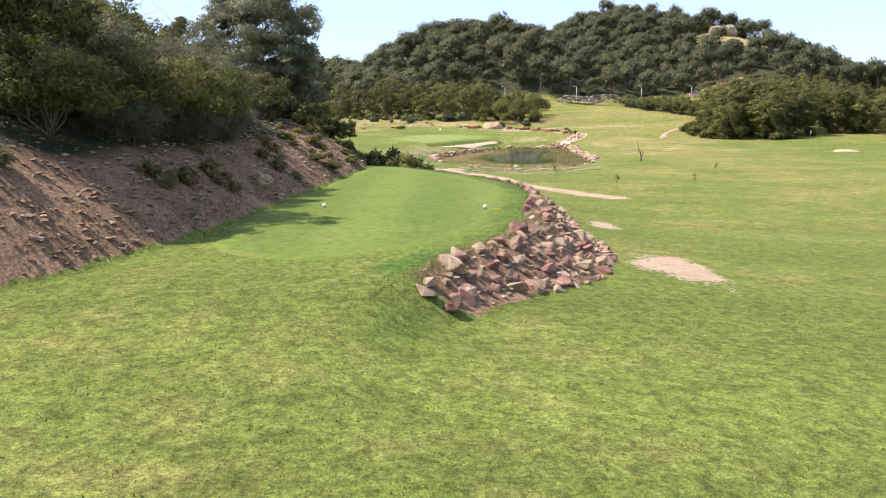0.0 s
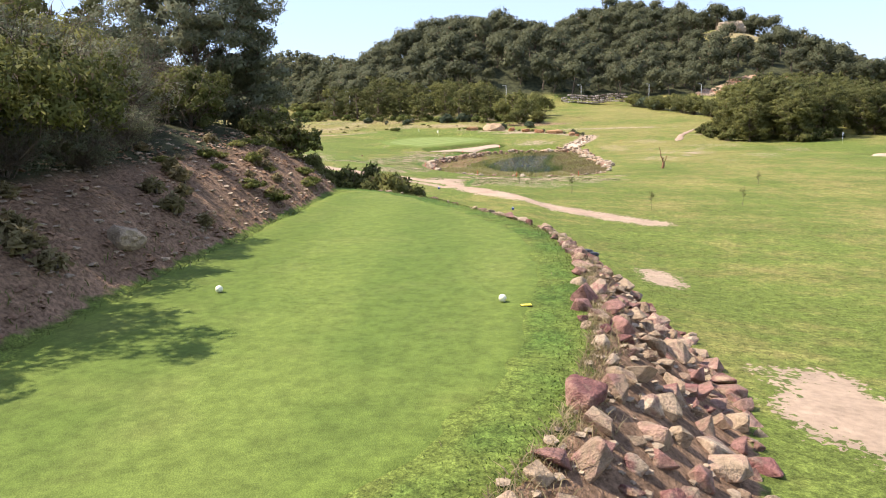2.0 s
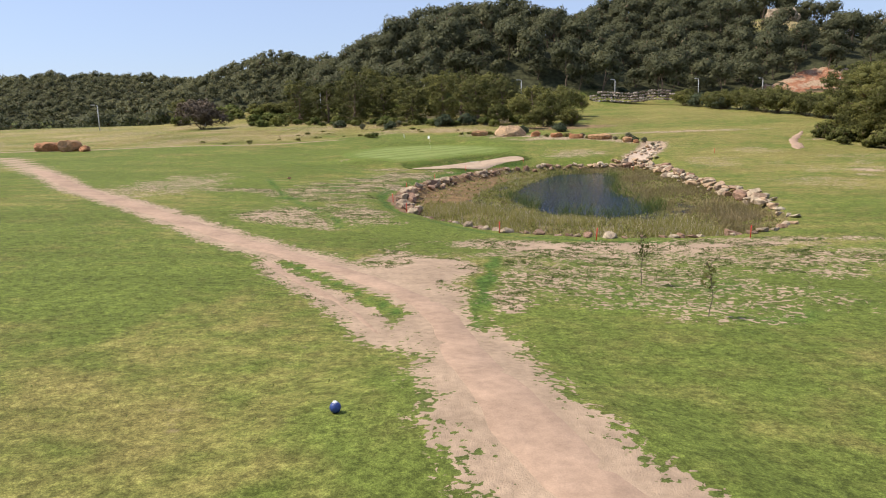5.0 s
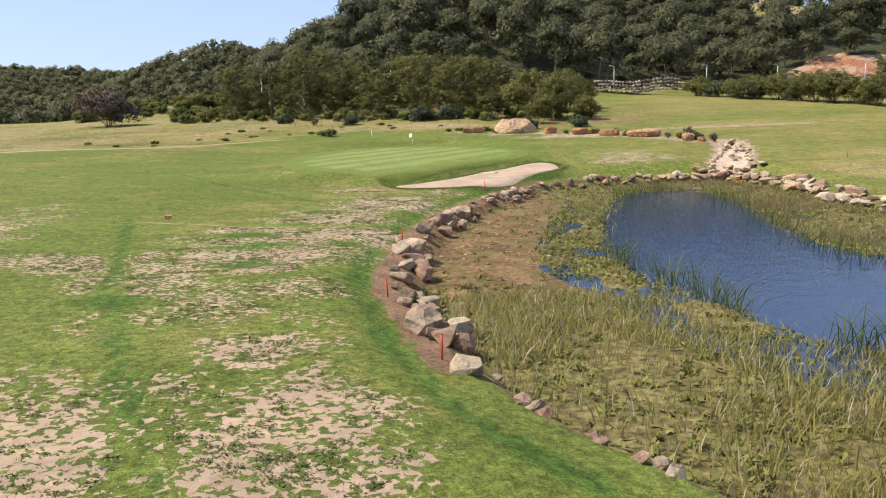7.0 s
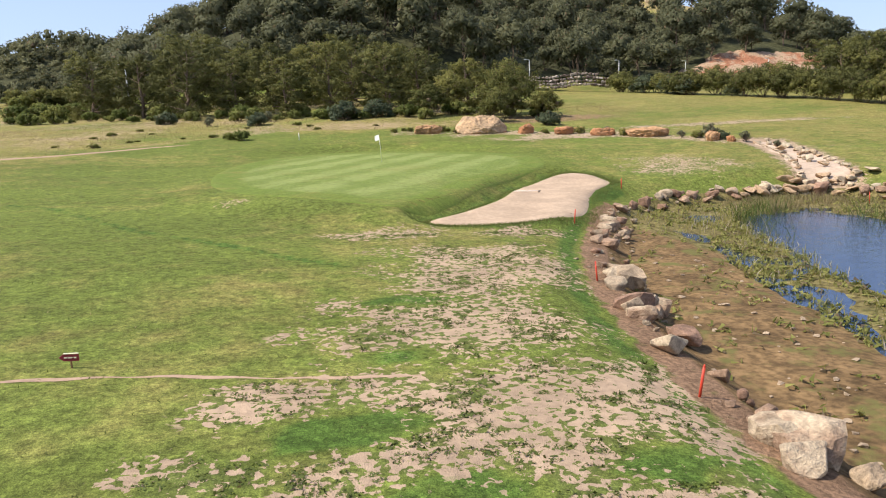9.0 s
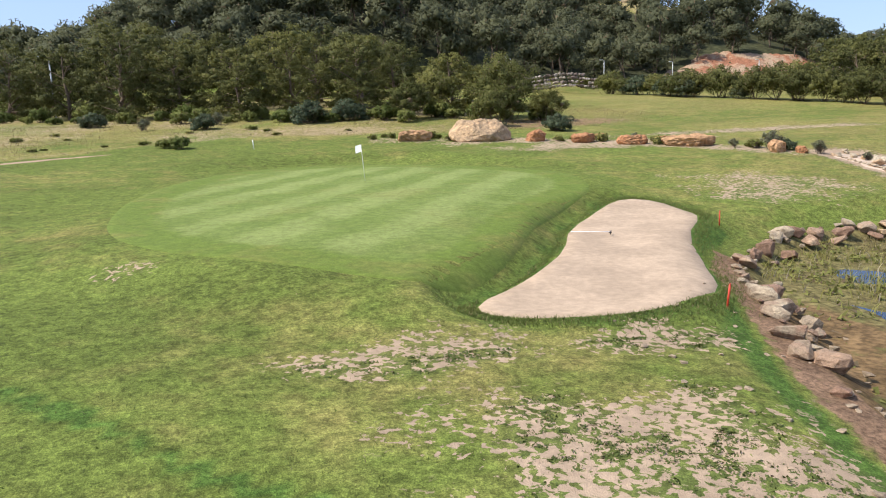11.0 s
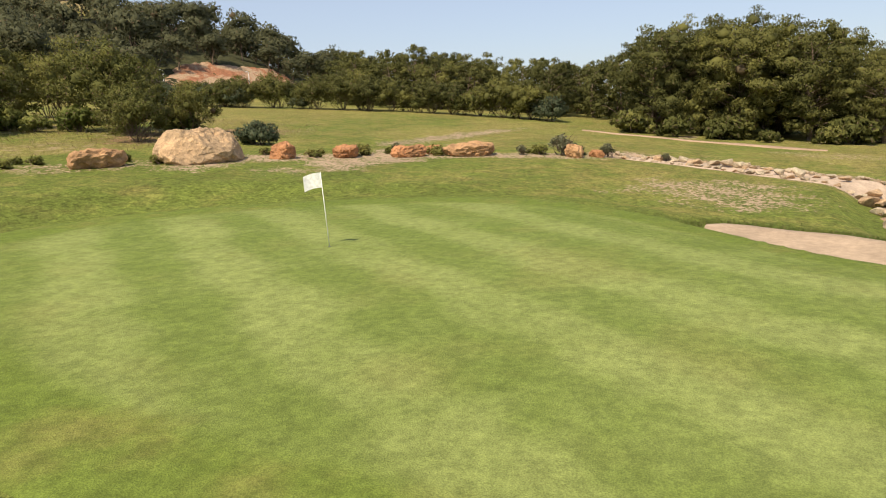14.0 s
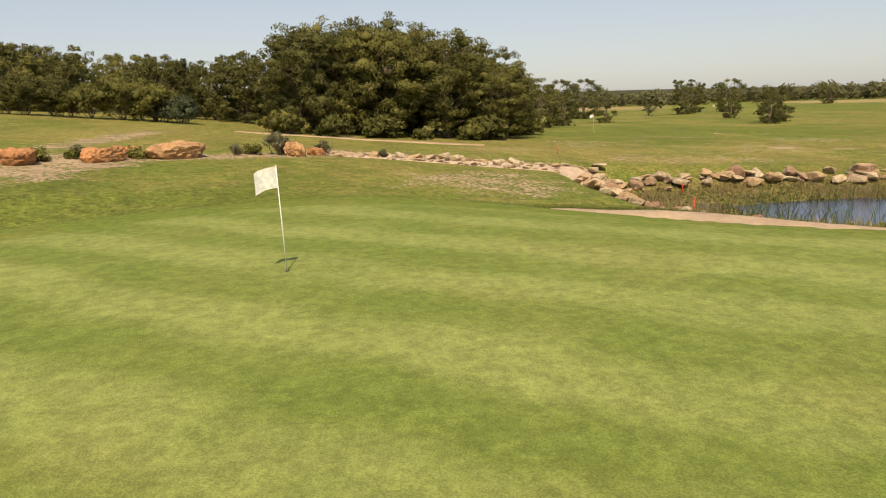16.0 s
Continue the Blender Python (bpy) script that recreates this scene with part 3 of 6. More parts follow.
def ground_masks(x, y):
    """How bare, dry, lush, red, muddy or wooded the ground is."""
    dirt = np.zeros_like(x)
    for cx, cy, rx, ry, s in PATCHES + BARE:
        dirt = np.maximum(dirt, s * (1 - sstep(0.45, 1.35, np.hypot((x - cx) / rx, (y - cy) / ry) + 0.42 * wobble(x, y, 1.4, cx) + 0.2 * wobble(x, y, 0.6, cy))))
    p, where = off_line(PATH_LINE, x, y)
    dirt = np.maximum(dirt, 1.15 * (1 - sstep(0.55, 2.0, p + 0.3 * wobble(x, y, 1.3, 6.0))))
    dirt = np.maximum(dirt, 1.1 * (1 - sstep(0.3, 0.9, off_line(SIDE_TRACK, x, y)[0])))
    strip = off_line([(-6.9, 20.2), (-5.4, 17.8), (-3.9, 15.7), (-2.9, 14.0), (-2.1, 12.4)], x, y)[0]
    dirt = dirt * sstep(0.28, 0.62, strip)
    tracks = np.minimum.reduce([off_line(k, x, y)[0] for k in WHEEL_TRACKS])
    dirt = dirt * (0.25 + 0.75 * sstep(0.25, 0.6, tracks))
    swath = np.zeros_like(x)
    for cx, cy, rx, ry in ((-10.4, 58.4, 1.7, 0.8), (-8.9, 61.7, 0.9, 0.6), (-9.2, 56.0, 1.6, 0.7), (-6.2, 56.2, 1.2, 0.8), (-10.8, 55.2, 1.4, 0.6), (-7.6, 66.0, 1.6, 0.6), (-9.5, 52.0, 1.5, 0.7), (-12.2, 46.4, 1.6, 0.8)):
        swath = np.maximum(swath, 1 - sstep(0.55, 1.25, np.hypot((x - cx) / rx, (y - cy) / ry) + 0.35 * wobble(x, y, 0.9, cx)))
    dirt = dirt * (1 - 0.75 * swath)
    r = signed(RIM, x, y)
    toe = np.interp(y, TOE_Y, TOE_X)
    edge = np.interp(y, EDGE_Y, EDGE_X)
    w = np.interp(y, BANK_Y, BANK_W)
    soil = sstep(-0.5, 0.6, toe - x) * (1 - sstep(-18, -8, y))
    soil = np.maximum(soil, 0.9 * (sstep(0.1, 0.5, x - edge) * (1 - sstep(0.85, 1.05, (x - edge) / w)) * sstep(-58.2, -57.2, y) * (1 - sstep(-40, -35, y))))
    west = (x < 8) & (y > 41)
    soil = np.maximum(soil, np.where(west, 0.72 * (1 - sstep(0.6, 1.15, np.abs(r - 0.1))), 0))
    soil = np.maximum(soil, 1.6 * (1 - sstep(0.7, 1.1, np.hypot((x - 118) / 24, (y - 222) / 10))))
    soil = np.maximum(soil, 0.55 * (1 - sstep(0.5, 1.2, np.hypot((x - 24) / 13, (y - 132) / 6))))
    c, where = off_line(CASCADE, x, y)
    dirt = np.maximum(dirt, 1.0 - sstep(1.2, 2.8, c))
    soil = np.maximum(soil, 0.5 * (1 - sstep(1.5, 3.5, c)) * sstep(1.0, 2.0, c))
    mud = sstep(0.15, -0.5, r)
    marsh = np.where((x > 7) | (y < 50), 1.0, 1 - sstep(2.5, 3.6, signed(WATER, x, y)))
    lush = np.where(r > 0, 1.1 * (1 - sstep(1.3, 2.4, r)) * sstep(0.9, 1.2, r), 0) * (x < 10)
    g, b = signed(GREEN, x, y), signed(BUNKER, x, y)
    lush = np.maximum(lush, 0.95 * swath)
    lush = np.maximum(lush, 0.62 * (1 - sstep(0.5, 1.3, np.hypot((x - 7.5) / 6.5, (y - 15.5) / 5.0) + 0.3 * wobble(x, y, 2.0, 2.0))))
    lush = np.maximum(lush, 0.95 * (1 - sstep(0.15, 0.5, np.minimum(tracks, strip + 0.05))))
    lush = np.maximum(lush, 0.75 * (1 - sstep(0.2, 1.7, b)))
    lush = np.maximum(lush, 0.16 * (1 - sstep(0.6, 4.0, g)))
    lush = np.maximum(lush, 0.85 * (1 - sstep(0.3, 1.2, np.abs(x - edge + 0.5))) * sstep(-60, -56, y) * (1 - sstep(-22, -18, y)))
    lush = np.maximum(lush, 0.5 * (1 - sstep(0.2, 2.4, np.abs(toe - x - 0.1))) * (1 - sstep(-20, -16, y)))
    dry = 0.25 + 0.20 * sstep(-10, 30, x) * sstep(-60, 0, y) + 0.12 * wobble(x, y, 14.0, 5.0)
    past = y - np.interp(x, FIELD_X, FIELD_Y)
    rocks = off_line([(4.5, 123.0), (12.0, 120.6), (17.0, 117.8), (22.0, 113.6), (26.0, 110.2), (29.2, 103.5)], x, y)[0]
    dirt = np.maximum(dirt, np.where(x > 14, 0.64, 0.36) * (1 - sstep(0.8, 2.6, rocks + 0.5 * wobble(x, y, 1.6, 4.0))))
    field = sstep(0.0, 2.5, past + 0.8 * wobble(x, y, 5.0)) * sstep(44, 18, x) * (1 - sstep(185, 215, y))
    dry = np.maximum(dry, field * (0.74 + 0.42 * wobble(x, y, 7.0, 1.2)))
    dirt = np.maximum(dirt, field * sstep(-0.2, 0.6, wobble(x, y, 8.0, 3.0)) * 0.40)
    plain = sstep(170, 210, x) * (y < 60)
    dry = np.maximum(dry, plain * sstep(-0.1, 0.3, wobble(x, y, 45.0, 2.0)))
    dry = np.maximum(dry, 0.62 * sstep(60, 75, y) * sstep(20, 34, x))
    dry = np.maximum(dry, 0.55 * sstep(0.0, 0.6, wobble(x, y, 11.0, 8.0)) * (y > -15))
    east = sstep(25, 31, x) * sstep(102, 90, y) * sstep(38, 55, y) * sstep(75, 55, x)
    dry = np.maximum(dry, 0.66 * east)
    dirt = np.maximum(dirt, 0.30 * east * sstep(-0.2, 0.5, wobble(x, y, 4.0, 7.0)))
    dry = dry * (1 - 0.6 * (1 - sstep(0, 14, np.hypot(x - 70, y - 62) - 14)))
    dry = dry * (1 - 0.8 * np.clip(lush, 0, 1))
    wood = np.maximum(sstep(2.5, 6, hills(x, y)), 0.9 * sstep(2.0, 5.0, toe - x) * (1 - sstep(-12, 10, y)))
    rock = 1 - sstep(14, 26, np.hypot(x - 141, y - 290))
    return dict(dirt=dirt, dry=np.maximum(dry, rock), lush=lush, soil=soil, mud=mud, marsh=marsh, floor=wood * (1 - rock))


def build_ground():
    xs = grid_lines(-26, 42, 0.45, 1900, 1.09)
    ys = grid_lines(-78, 126, 0.45, 1900, 1.09)
    gx, gy = np.meshgrid(xs, ys)
    gz = height(gx, gy)
    nx, ny = len(xs), len(ys)
    i = np.arange(nx * ny).reshape(ny, nx)
    f = np.stack([i[:-1, :-1], i[:-1, 1:], i[1:, 1:], i[1:, :-1]], -1).reshape(-1, 4)
    me = mesh_of("ground", np.stack([gx, gy, gz], -1).reshape(-1, 3), f, M_GROUND, True)
    for name, values in ground_masks(gx.ravel(), gy.ravel()).items():
        me.attributes.new(name, "FLOAT", "POINT").data.foreach_set("value", values.astype(np.float32))
    thing("ground", "golf course turf with bare sandy patches, soil banks and rough", "ground", data=me, kind="structure")


def sheet(name, outline, lift, material, label, category, step=0.5, rag=0.0, edge=0.05, kind="structure"):
    """A surface laid on the ground inside an outline, its rim turned down into the turf."""
    from mathutils import geometry
    ring = []
    for (ax, ay), (bx, by) in zip(outline, outline[1:] + outline[:1]):
        n = max(1, int(math.hypot(bx - ax, by - ay) / (step * 0.8)))
        for k in range(n):
            px, py = ax + (bx - ax) * k / n, ay + (by - ay) * k / n
            nx, ny = by - ay, ax - bx
            s = rag * float(wobble(np.array(px), np.array(py), 1.1, 0.3)) / max(1e-6, math.hypot(nx, ny))
            ring.append((px + nx * s, py + ny * s))
    xs, ys = [p[0] for p in ring], [p[1] for p in ring]
    gx, gy = np.meshgrid(np.arange(min(xs), max(xs), step), np.arange(min(ys), max(ys), step))
    keep = signed(ring, gx.ravel(), gy.ravel()) < -step * 0.5
    n = len(ring)
    inner = []
    turn = 1 if sum(a[0] * b[1] - a[1] * b[0] for a, b in zip(ring, ring[1:] + ring[:1])) > 0 else -1
    for k in range(n):
        (ax, ay), (bx, by) = ring[k - 1], ring[(k + 1) % n]
        s = 0.09 / max(1e-6, math.hypot(bx - ax, by - ay))
        inner.append((ring[k][0] - turn * (by - ay) * s, ring[k][1] + turn * (bx - ax) * s))
    pts = ring + inner + list(zip(gx.ravel()[keep], gy.ravel()[keep]))
    out = geometry.delaunay_2d_cdt([Vector(p) for p in pts], [(k, (k + 1) % n) for k in range(n)], [], 1, 1e-5)
    v2 = np.array([tuple(p) for p in out[0]])
    z = height(v2[:, 0], v2[:, 1])
    d = signed(ring, v2[:, 0], v2[:, 1])
    z = z + np.where(d > -0.02, -0.03, lift) 
    me = mesh_of(name, np.column_stack([v2, z]), np.array([tuple(t) for t in out[2]]), material, True)
    me.attributes.new("inset", "FLOAT", "POINT").data.foreach_set("value", np.clip(-d, 0, 9).astype(np.float32))
    return thing(name, label, category, data=me, kind=kind)


build_ground()
sheet("putting_green", GREEN, 0.025, M_GREEN, "pale close-mown putting green with mower stripes", "green")
sheet("bunker", BUNKER, 0.05, M_BUNKER, "raked pale pink sand bunker beside the green", "bunker")
TEE_OUTLINE = smooth_loop([(-10.2, -42), (-9.6, -38), (-8.8, -30), (-8.1, -23), (-6.4, -22.6), (-4.2, -26.6), (-2.4, -31), (-0.8, -35), (-0.2, -38), (-0.3, -42), (-0.9, -46), (-1.6, -49), (-2.7, -52), (-4.6, -54.5), (-7, -55.5), (-10, -54), (-10.6, -48)])
sheet("tee_surface", TEE_OUTLINE, 0.02, M_TEE, "close-mown green tee surface on a raised terrace", "tee", rag=0.2)


def ribbon(line, half):
    """The outline of a strip along a line, with a half width at each point."""
    left, right = [], []
    for i, (x, y) in enumerate(line):
        ax, ay = line[max(i - 1, 0)]
        bx, by = line[min(i + 1, len(line) - 1)]
        n = math.hypot(bx - ax, by - ay)
        nx, ny = -(by - ay) / n, (bx - ax) / n
        left.append((x + nx * half[i], y + ny * half[i]))
        right.append((x - nx * half[i], y - ny * half[i]))
    return smooth_loop(left + right[::-1], 2)


sheet("dirt_path", ribbon(PATH_LINE[1:], [0.8, 0.8, 0.75, 0.7, 0.6, 0.55, 0.5, 0.5, 0.6, 0.65, 0.65, 0.55, 0.4, 0.15]), 0.007, M_PATH, "worn pinkish earth path across the grass", "path", rag=0.15)


sheet("dirt_track", ribbon([(-8.4, 21.4)] + SIDE_TRACK, [0.06, 0.16, 0.22, 0.24, 0.22, 0.1]), 0.006, M_PATH, "narrow earth track beside the path, across a grass strip", "path", step=0.3, rag=0.15)


sheet("field_track", ribbon([(-160, 104), (-70, 106.5), (-39, 109), (-30, 111), (-22, 118.4), (-17, 122)], [0.6, 0.6, 0.5, 0.5, 0.4, 0.15]), 0.03, M_PATH, "thin sandy track between mown grass and dry field", "path", rag=0.15)
sheet("cascade_bed", ribbon(CASCADE, [0.6, 1.3, 1.6, 1.8]), 0.04, M_BED, "smooth pinkish rock bed of the cascade", "rock bed", step=0.4, rag=0.5)


def build_soil_cut():
    """A raw, gullied cut in the foot of the hill."""
    outline = smooth_loop([(95, 217), (102, 222.5), (109, 224), (116, 229), (123, 225), (131, 222), (145, 221), (143, 212), (126, 209), (112, 211), (100, 212)])
    gx, gy = np.meshgrid(np.arange(93, 147, 0.7), np.arange(207, 231, 0.7))
    inside = -signed(outline, gx, gy) + 1.2 * wobble(gx, gy, 1.6, 0.4)
    rugged = 0.55 * np.abs(wobble(gx, gy * 0.35, 1.1, 2.0)) + 0.35 * wobble(gx, gy, 2.6, 5.0) + 0.22 * wobble(gx, gy, 0.7, 1.0)
    gz = height(gx, gy) + 0.55 * sstep(0, 1.4, inside) - 0.35 + rugged * sstep(0, 2.0, inside)
    i = np.arange(gx.size).reshape(gx.shape)
    f = np.stack([i[:-1, :-1], i[:-1, 1:], i[1:, 1:], i[1:, :-1]], -1).reshape(-1, 4)
    f = f[(inside.ravel()[f] > -0.6).all(1)]
    thing("soil_cut", "bare orange soil cut into the foot of the hill", "soil", data=mesh_of("soil_cut", np.stack([gx, gy, gz], -1).reshape(-1, 3), f, M_ORANGE, True), kind="structure")


build_soil_cut()
sheet("far_bunker", smooth_loop([(66, 50), (66, 53), (68, 55.5), (70.8, 55), (71.4, 51.8), (69, 49.5)]), 0.15, M_BUNKER, "small pale sand bunker beside the far green", "bunker", step=1.0, rag=0.5)
sheet("cart_path", ribbon([(60, 113), (57, 108.5), (51.5, 99), (49, 92.6), (47.5, 89)], [0.1, 0.35, 0.65, 0.8, 0.3]), 0.10, M_PATH, "pinkish bare track beside the far fairway", "path", rag=0.4)


def build_water():
    me = sheet_flat("pond_water", RIM, WATER_Z, M_WATER)
    thing("pond_water", "dark blue pond water, rippled by the breeze", "water", data=me, kind="structure")


def sheet_flat(name, outline, z, material):
    bm = bmesh.new()
    bm.faces.new([bm.verts.new((x, y, z)) for x, y in outline])
    bmesh.ops.triangulate(bm, faces=bm.faces[:])
    return bm_mesh(bm, name, material)


build_water()


# ---- stones ----
def rock_mesh(name, seed, material, points=16, squash=0.75, cut=0.05):
    """An angular quarried stone about 1 m across, resting on its base."""
    rng = random.Random(seed)
    bm = bmesh.new()
    for _ in range(points):
        v = Vector((rng.gauss(0, 1), rng.gauss(0, 1), rng.gauss(0, 1))).normalized()
        v = Vector((max(-0.75, min(0.75, v.x)), max(-0.8, min(0.8, v.y)), max(-0.7, min(0.7, v.z))))
        k = rng.uniform(0.46, 0.60)
        bm.verts.new((v.x * k * rng.uniform(0.9, 1.15), v.y * k, v.z * k * squash))
    hull = bmesh.ops.convex_hull(bm, input=bm.verts)
    bmesh.ops.delete(bm, geom=[g for g in hull["geom_interior"] if isinstance(g, bmesh.types.BMVert)], context="VERTS")
    bmesh.ops.dissolve_limit(bm, angle_limit=radians(14), verts=bm.verts[:], edges=bm.edges[:])
    bmesh.ops.bevel(bm, geom=bm.edges[:], offset=cut, segments=1, affect="EDGES", clamp_overlap=True)
    bmesh.ops.triangulate(bm, faces=bm.faces[:])
    bmesh.ops.recalc_face_normals(bm, faces=bm.faces[:])
    return bm_mesh(bm, name, material)


def boulder_mesh(name, seed, size, material, rough=0.17, level=4, face=None, taper=0.05, middle=False):
    """A weathered blocky boulder, undercut at its foot; face is one more broken plane (direction, share of the half size)."""
    rng = random.Random(seed)
    bm = bmesh.new()
    bmesh.ops.create_icosphere(bm, subdivisions=level, radius=1.0)
    o = Vector((seed * 3.7, seed * 1.9, seed * 5.1))
    half = Vector((size[0] / 2, size[1] / 2, size[2] * 0.62))
    planes = []
    for k in range(9):
        a = rng.uniform(0, 2 * math.pi)
        planes.append((Vector((math.cos(a), math.sin(a), rng.uniform(-0.35, 0.5))).normalized(), rng.uniform(0.72, 0.95)))
    planes.append((Vector((rng.uniform(-0.25, 0.25), rng.uniform(-0.25, 0.25), 1)).normalized(), 0.72))
    if face:
        planes.append((Vector(face[0]).normalized(), face[1]))
    grain = max(0.35, min(size) * 0.55)
    for v in bm.verts:
        p = v.co
        k = (abs(p.x) ** 2.3 + abs(p.y) ** 2.3 + abs(p.z) ** 2.3) ** (-1 / 2.3)
        p = p * k
        for d, far in planes:
            over = p.dot(d) - far
            if over > 0:
                p = p - d * over * 0.94
        q = Vector((p.x * half.x, p.y * half.y, p.z * half.z))
        g = q / grain
        n = noise.noise(g * 0.8 + o) * 0.9 + (0.5 - abs(noise.noise(g * 1.9 + o))) * 0.7 + noise.noise(g * 4.3 + o) * 0.42 + noise.noise(g * 9.0 + o) * 0.24
        out = Vector((p.x / half.x, p.y / half.y, p.z / half.z)).normalized()
        q = q + out * n * rough * min(size)
        ledge = noise.noise(Vector((q.z / grain * 1.6 + seed, seed * 0.7, 0.3 * noise.noise(g * 0.7 + o))))
        low = max(0.0, min(1.0, 0.5 - q.z / half.z * 0.8))
        spread = 1 + 0.07 * ledge - (0.16 if not face else 0.0) * low * low - taper * max(0.0, q.z / half.z + 0.35)
        v.co = Vector((q.x * spread, q.y * spread, q.z + (0.0 if middle else size[2] * 0.42)))
    return bm_mesh(bm, name, material)


TEE_STONES = [rock_mesh("stone", 100 + k, M_TEE_STONE, 13, 0.80, 0.028) for k in range(14)]
POND_STONES = [rock_mesh("stone", 200 + k, M_POND_STONE, 14, 0.70, 0.03) for k in range(8)] + [boulder_mesh("stone", 220 + 3 * k, (1.05, 0.9, 0.75), M_POND_STONE, 0.22, 2, middle=True) for k in range(5)]
CASCADE_STONES = [rock_mesh("stone", 300 + k, M_CASCADE, 12, 0.62, 0.03) for k in range(8)]


def lay_stone(parent, meshes, rng, x, y, size, sink=0.3, name="stone", tilt=25, lift=0.0):
    me = rng.choice(meshes)
    sx, sy, sz = size * rng.uniform(0.8, 1.3), size * rng.uniform(0.75, 1.15), size * rng.uniform(0.65, 1.0)
    z = height_at(x, y) + sz * (0.36 - sink) + lift
    m = pose(x, y, z, rng.uniform(-tilt, tilt), rng.uniform(-tilt, tilt), rng.uniform(0, 360)) @ Matrix.Diagonal((sx, sy, sz, 1))
    ob = new(name, me)
    ob.parent = parent
    ob.matrix_basis = m


def build_tee_bank():
    bank = thing("stone_bank", "tumbled reddish and tan quarry stones banking up the tee", "stone bank", kind="structure")
    rng = random.Random(11)
    placed = []
    tries = 0
    while len(placed) < 235 and tries < 9000:
        tries += 1
        y = rng.uniform(-57.9, -37.5)
        edge, w = float(np.interp(y, EDGE_Y, EDGE_X)), float(np.interp(y, BANK_Y, BANK_W))
        across = rng.uniform(0.10 if y < -48 else 0.0, 1.0)
        if y < -55.5:
            across = rng.uniform(0.2, 0.7)
        x = edge + across * w
        taper = 1.0 if y < -43 else max(0.45, (-36.5 - y) / 5)
        if across > taper + 0.15 or (across < 0.3 and y < -48 and rng.random() < 0.5):
            continue
        size = rng.choice([0.34, 0.42, 0.52, 0.60, 0.70, 0.80]) * (1.0 if y < -50 else 0.9)
        if any((x - a) ** 2 + (y - b) ** 2 < (0.39 * (size + c)) ** 2 for a, b, c in placed):
            continue
        placed.append((x, y, size))
        lay_stone(bank, TEE_STONES, rng, x, y, size, 0.26, tilt=32)
    # single course of stones along the far part of the terrace
    y = -37.4
    while y < -22.0:
        x = float(np.interp(y, EDGE_Y, EDGE_X)) + 0.45 + rng.uniform(-0.15, 0.2)
        size = rng.uniform(0.30, 0.62) if y < -29 else rng.uniform(0.22, 0.4)
        lay_stone(bank, TEE_STONES, rng, x, y, size, 0.25, tilt=15)
        y += size * rng.uniform(0.8, 1.15)
    lay_stone(bank, TEE_STONES, rng, 0.75, -36.3, 0.75, 0.2, tilt=10)


def build_pond_edging():
    rim = thing("pond_edging", "ring of pale and reddish stones edging the pond", "stone edging", kind="structure")
    rng = random.Random(5)
    n = len(RIM)
    for i in range(n):
        (ax, ay), (bx, by) = RIM[i], RIM[(i + 1) % n]
        length = math.hypot(bx - ax, by - ay)
        d = rng.uniform(0, 0.4)
        while d < length:
            x, y = ax + (bx - ax) * d / length, ay + (by - ay) * d / length
            nx, ny = (by - ay) / length, -(bx - ax) / length
            near = y < 41
            east = x > 18
            if rng.random() < (0.18 if near else (0.0 if east or y > 74 else 0.24)):
                d += rng.uniform(0.5, 1.2)
                continue
            rows = 1 if near else (2 if east else rng.choice([1, 1, 2, 2]))
            size = 0.0
            for row in range(rows):
                size = rng.choice([0.35, 0.45, 0.6, 0.75, 1.0] if near else [0.24, 0.34, 0.46, 0.60, 0.78, 0.95, 1.15]) * (1.15 if east else (0.8 if y > 76 else 0.95))
                out = rng.uniform(-0.4, 0.25) + row * rng.uniform(-0.8, -0.3)
                lay_stone(rim, CASCADE_STONES if east and rng.random() < 0.75 else POND_STONES, rng, x + nx * out + rng.uniform(-0.1, 0.1), y + ny * out + rng.uniform(-0.1, 0.1), size, 0.32 if near else 0.20, tilt=18, lift=0.12 * row)
            d += max(0.30, size * rng.uniform(0.62, 0.95))
    return rim


def build_cascade():
    fall = thing("rock_cascade", "pinkish rock cascade running down into the pond", "rock cascade", kind="structure")
    rng = random.Random(9)

    def at(f):
        i = min(2, int(f * 3))
        return [CASCADE[i][c] + (CASCADE[i + 1][c] - CASCADE[i][c]) * (f * 3 - i) for c in (0, 1)]

    for k in range(16):
        # large worn rocks down the middle
        x, y = at(0.12 + 0.82 * k / 15)
        lay_stone(fall, CASCADE_STONES, rng, x + rng.uniform(-0.7, 0.7), y + rng.uniform(-0.3, 0.3), rng.uniform(0.55, 1.15), 0.10, tilt=16)
    for side in (-1, 1):
        # flush edging
        for k in range(30):
            f = k / 29
            x, y = at(f)
            lay_stone(fall, CASCADE_STONES, rng, x + side * (0.75 + 1.25 * f) + rng.uniform(-0.15, 0.15), y + side * 0.3 + rng.uniform(-0.15, 0.15), rng.uniform(0.35, 0.85), 0.20, tilt=12)
    for k in range(9):
        # sill where it meets the pond
        lay_stone(fall, CASCADE_STONES, rng, 22.3 + 0.62 * k, 87.6 - 0.22 * k + rng.uniform(-0.2, 0.2), rng.uniform(0.8, 1.25), 0.12, tilt=10)


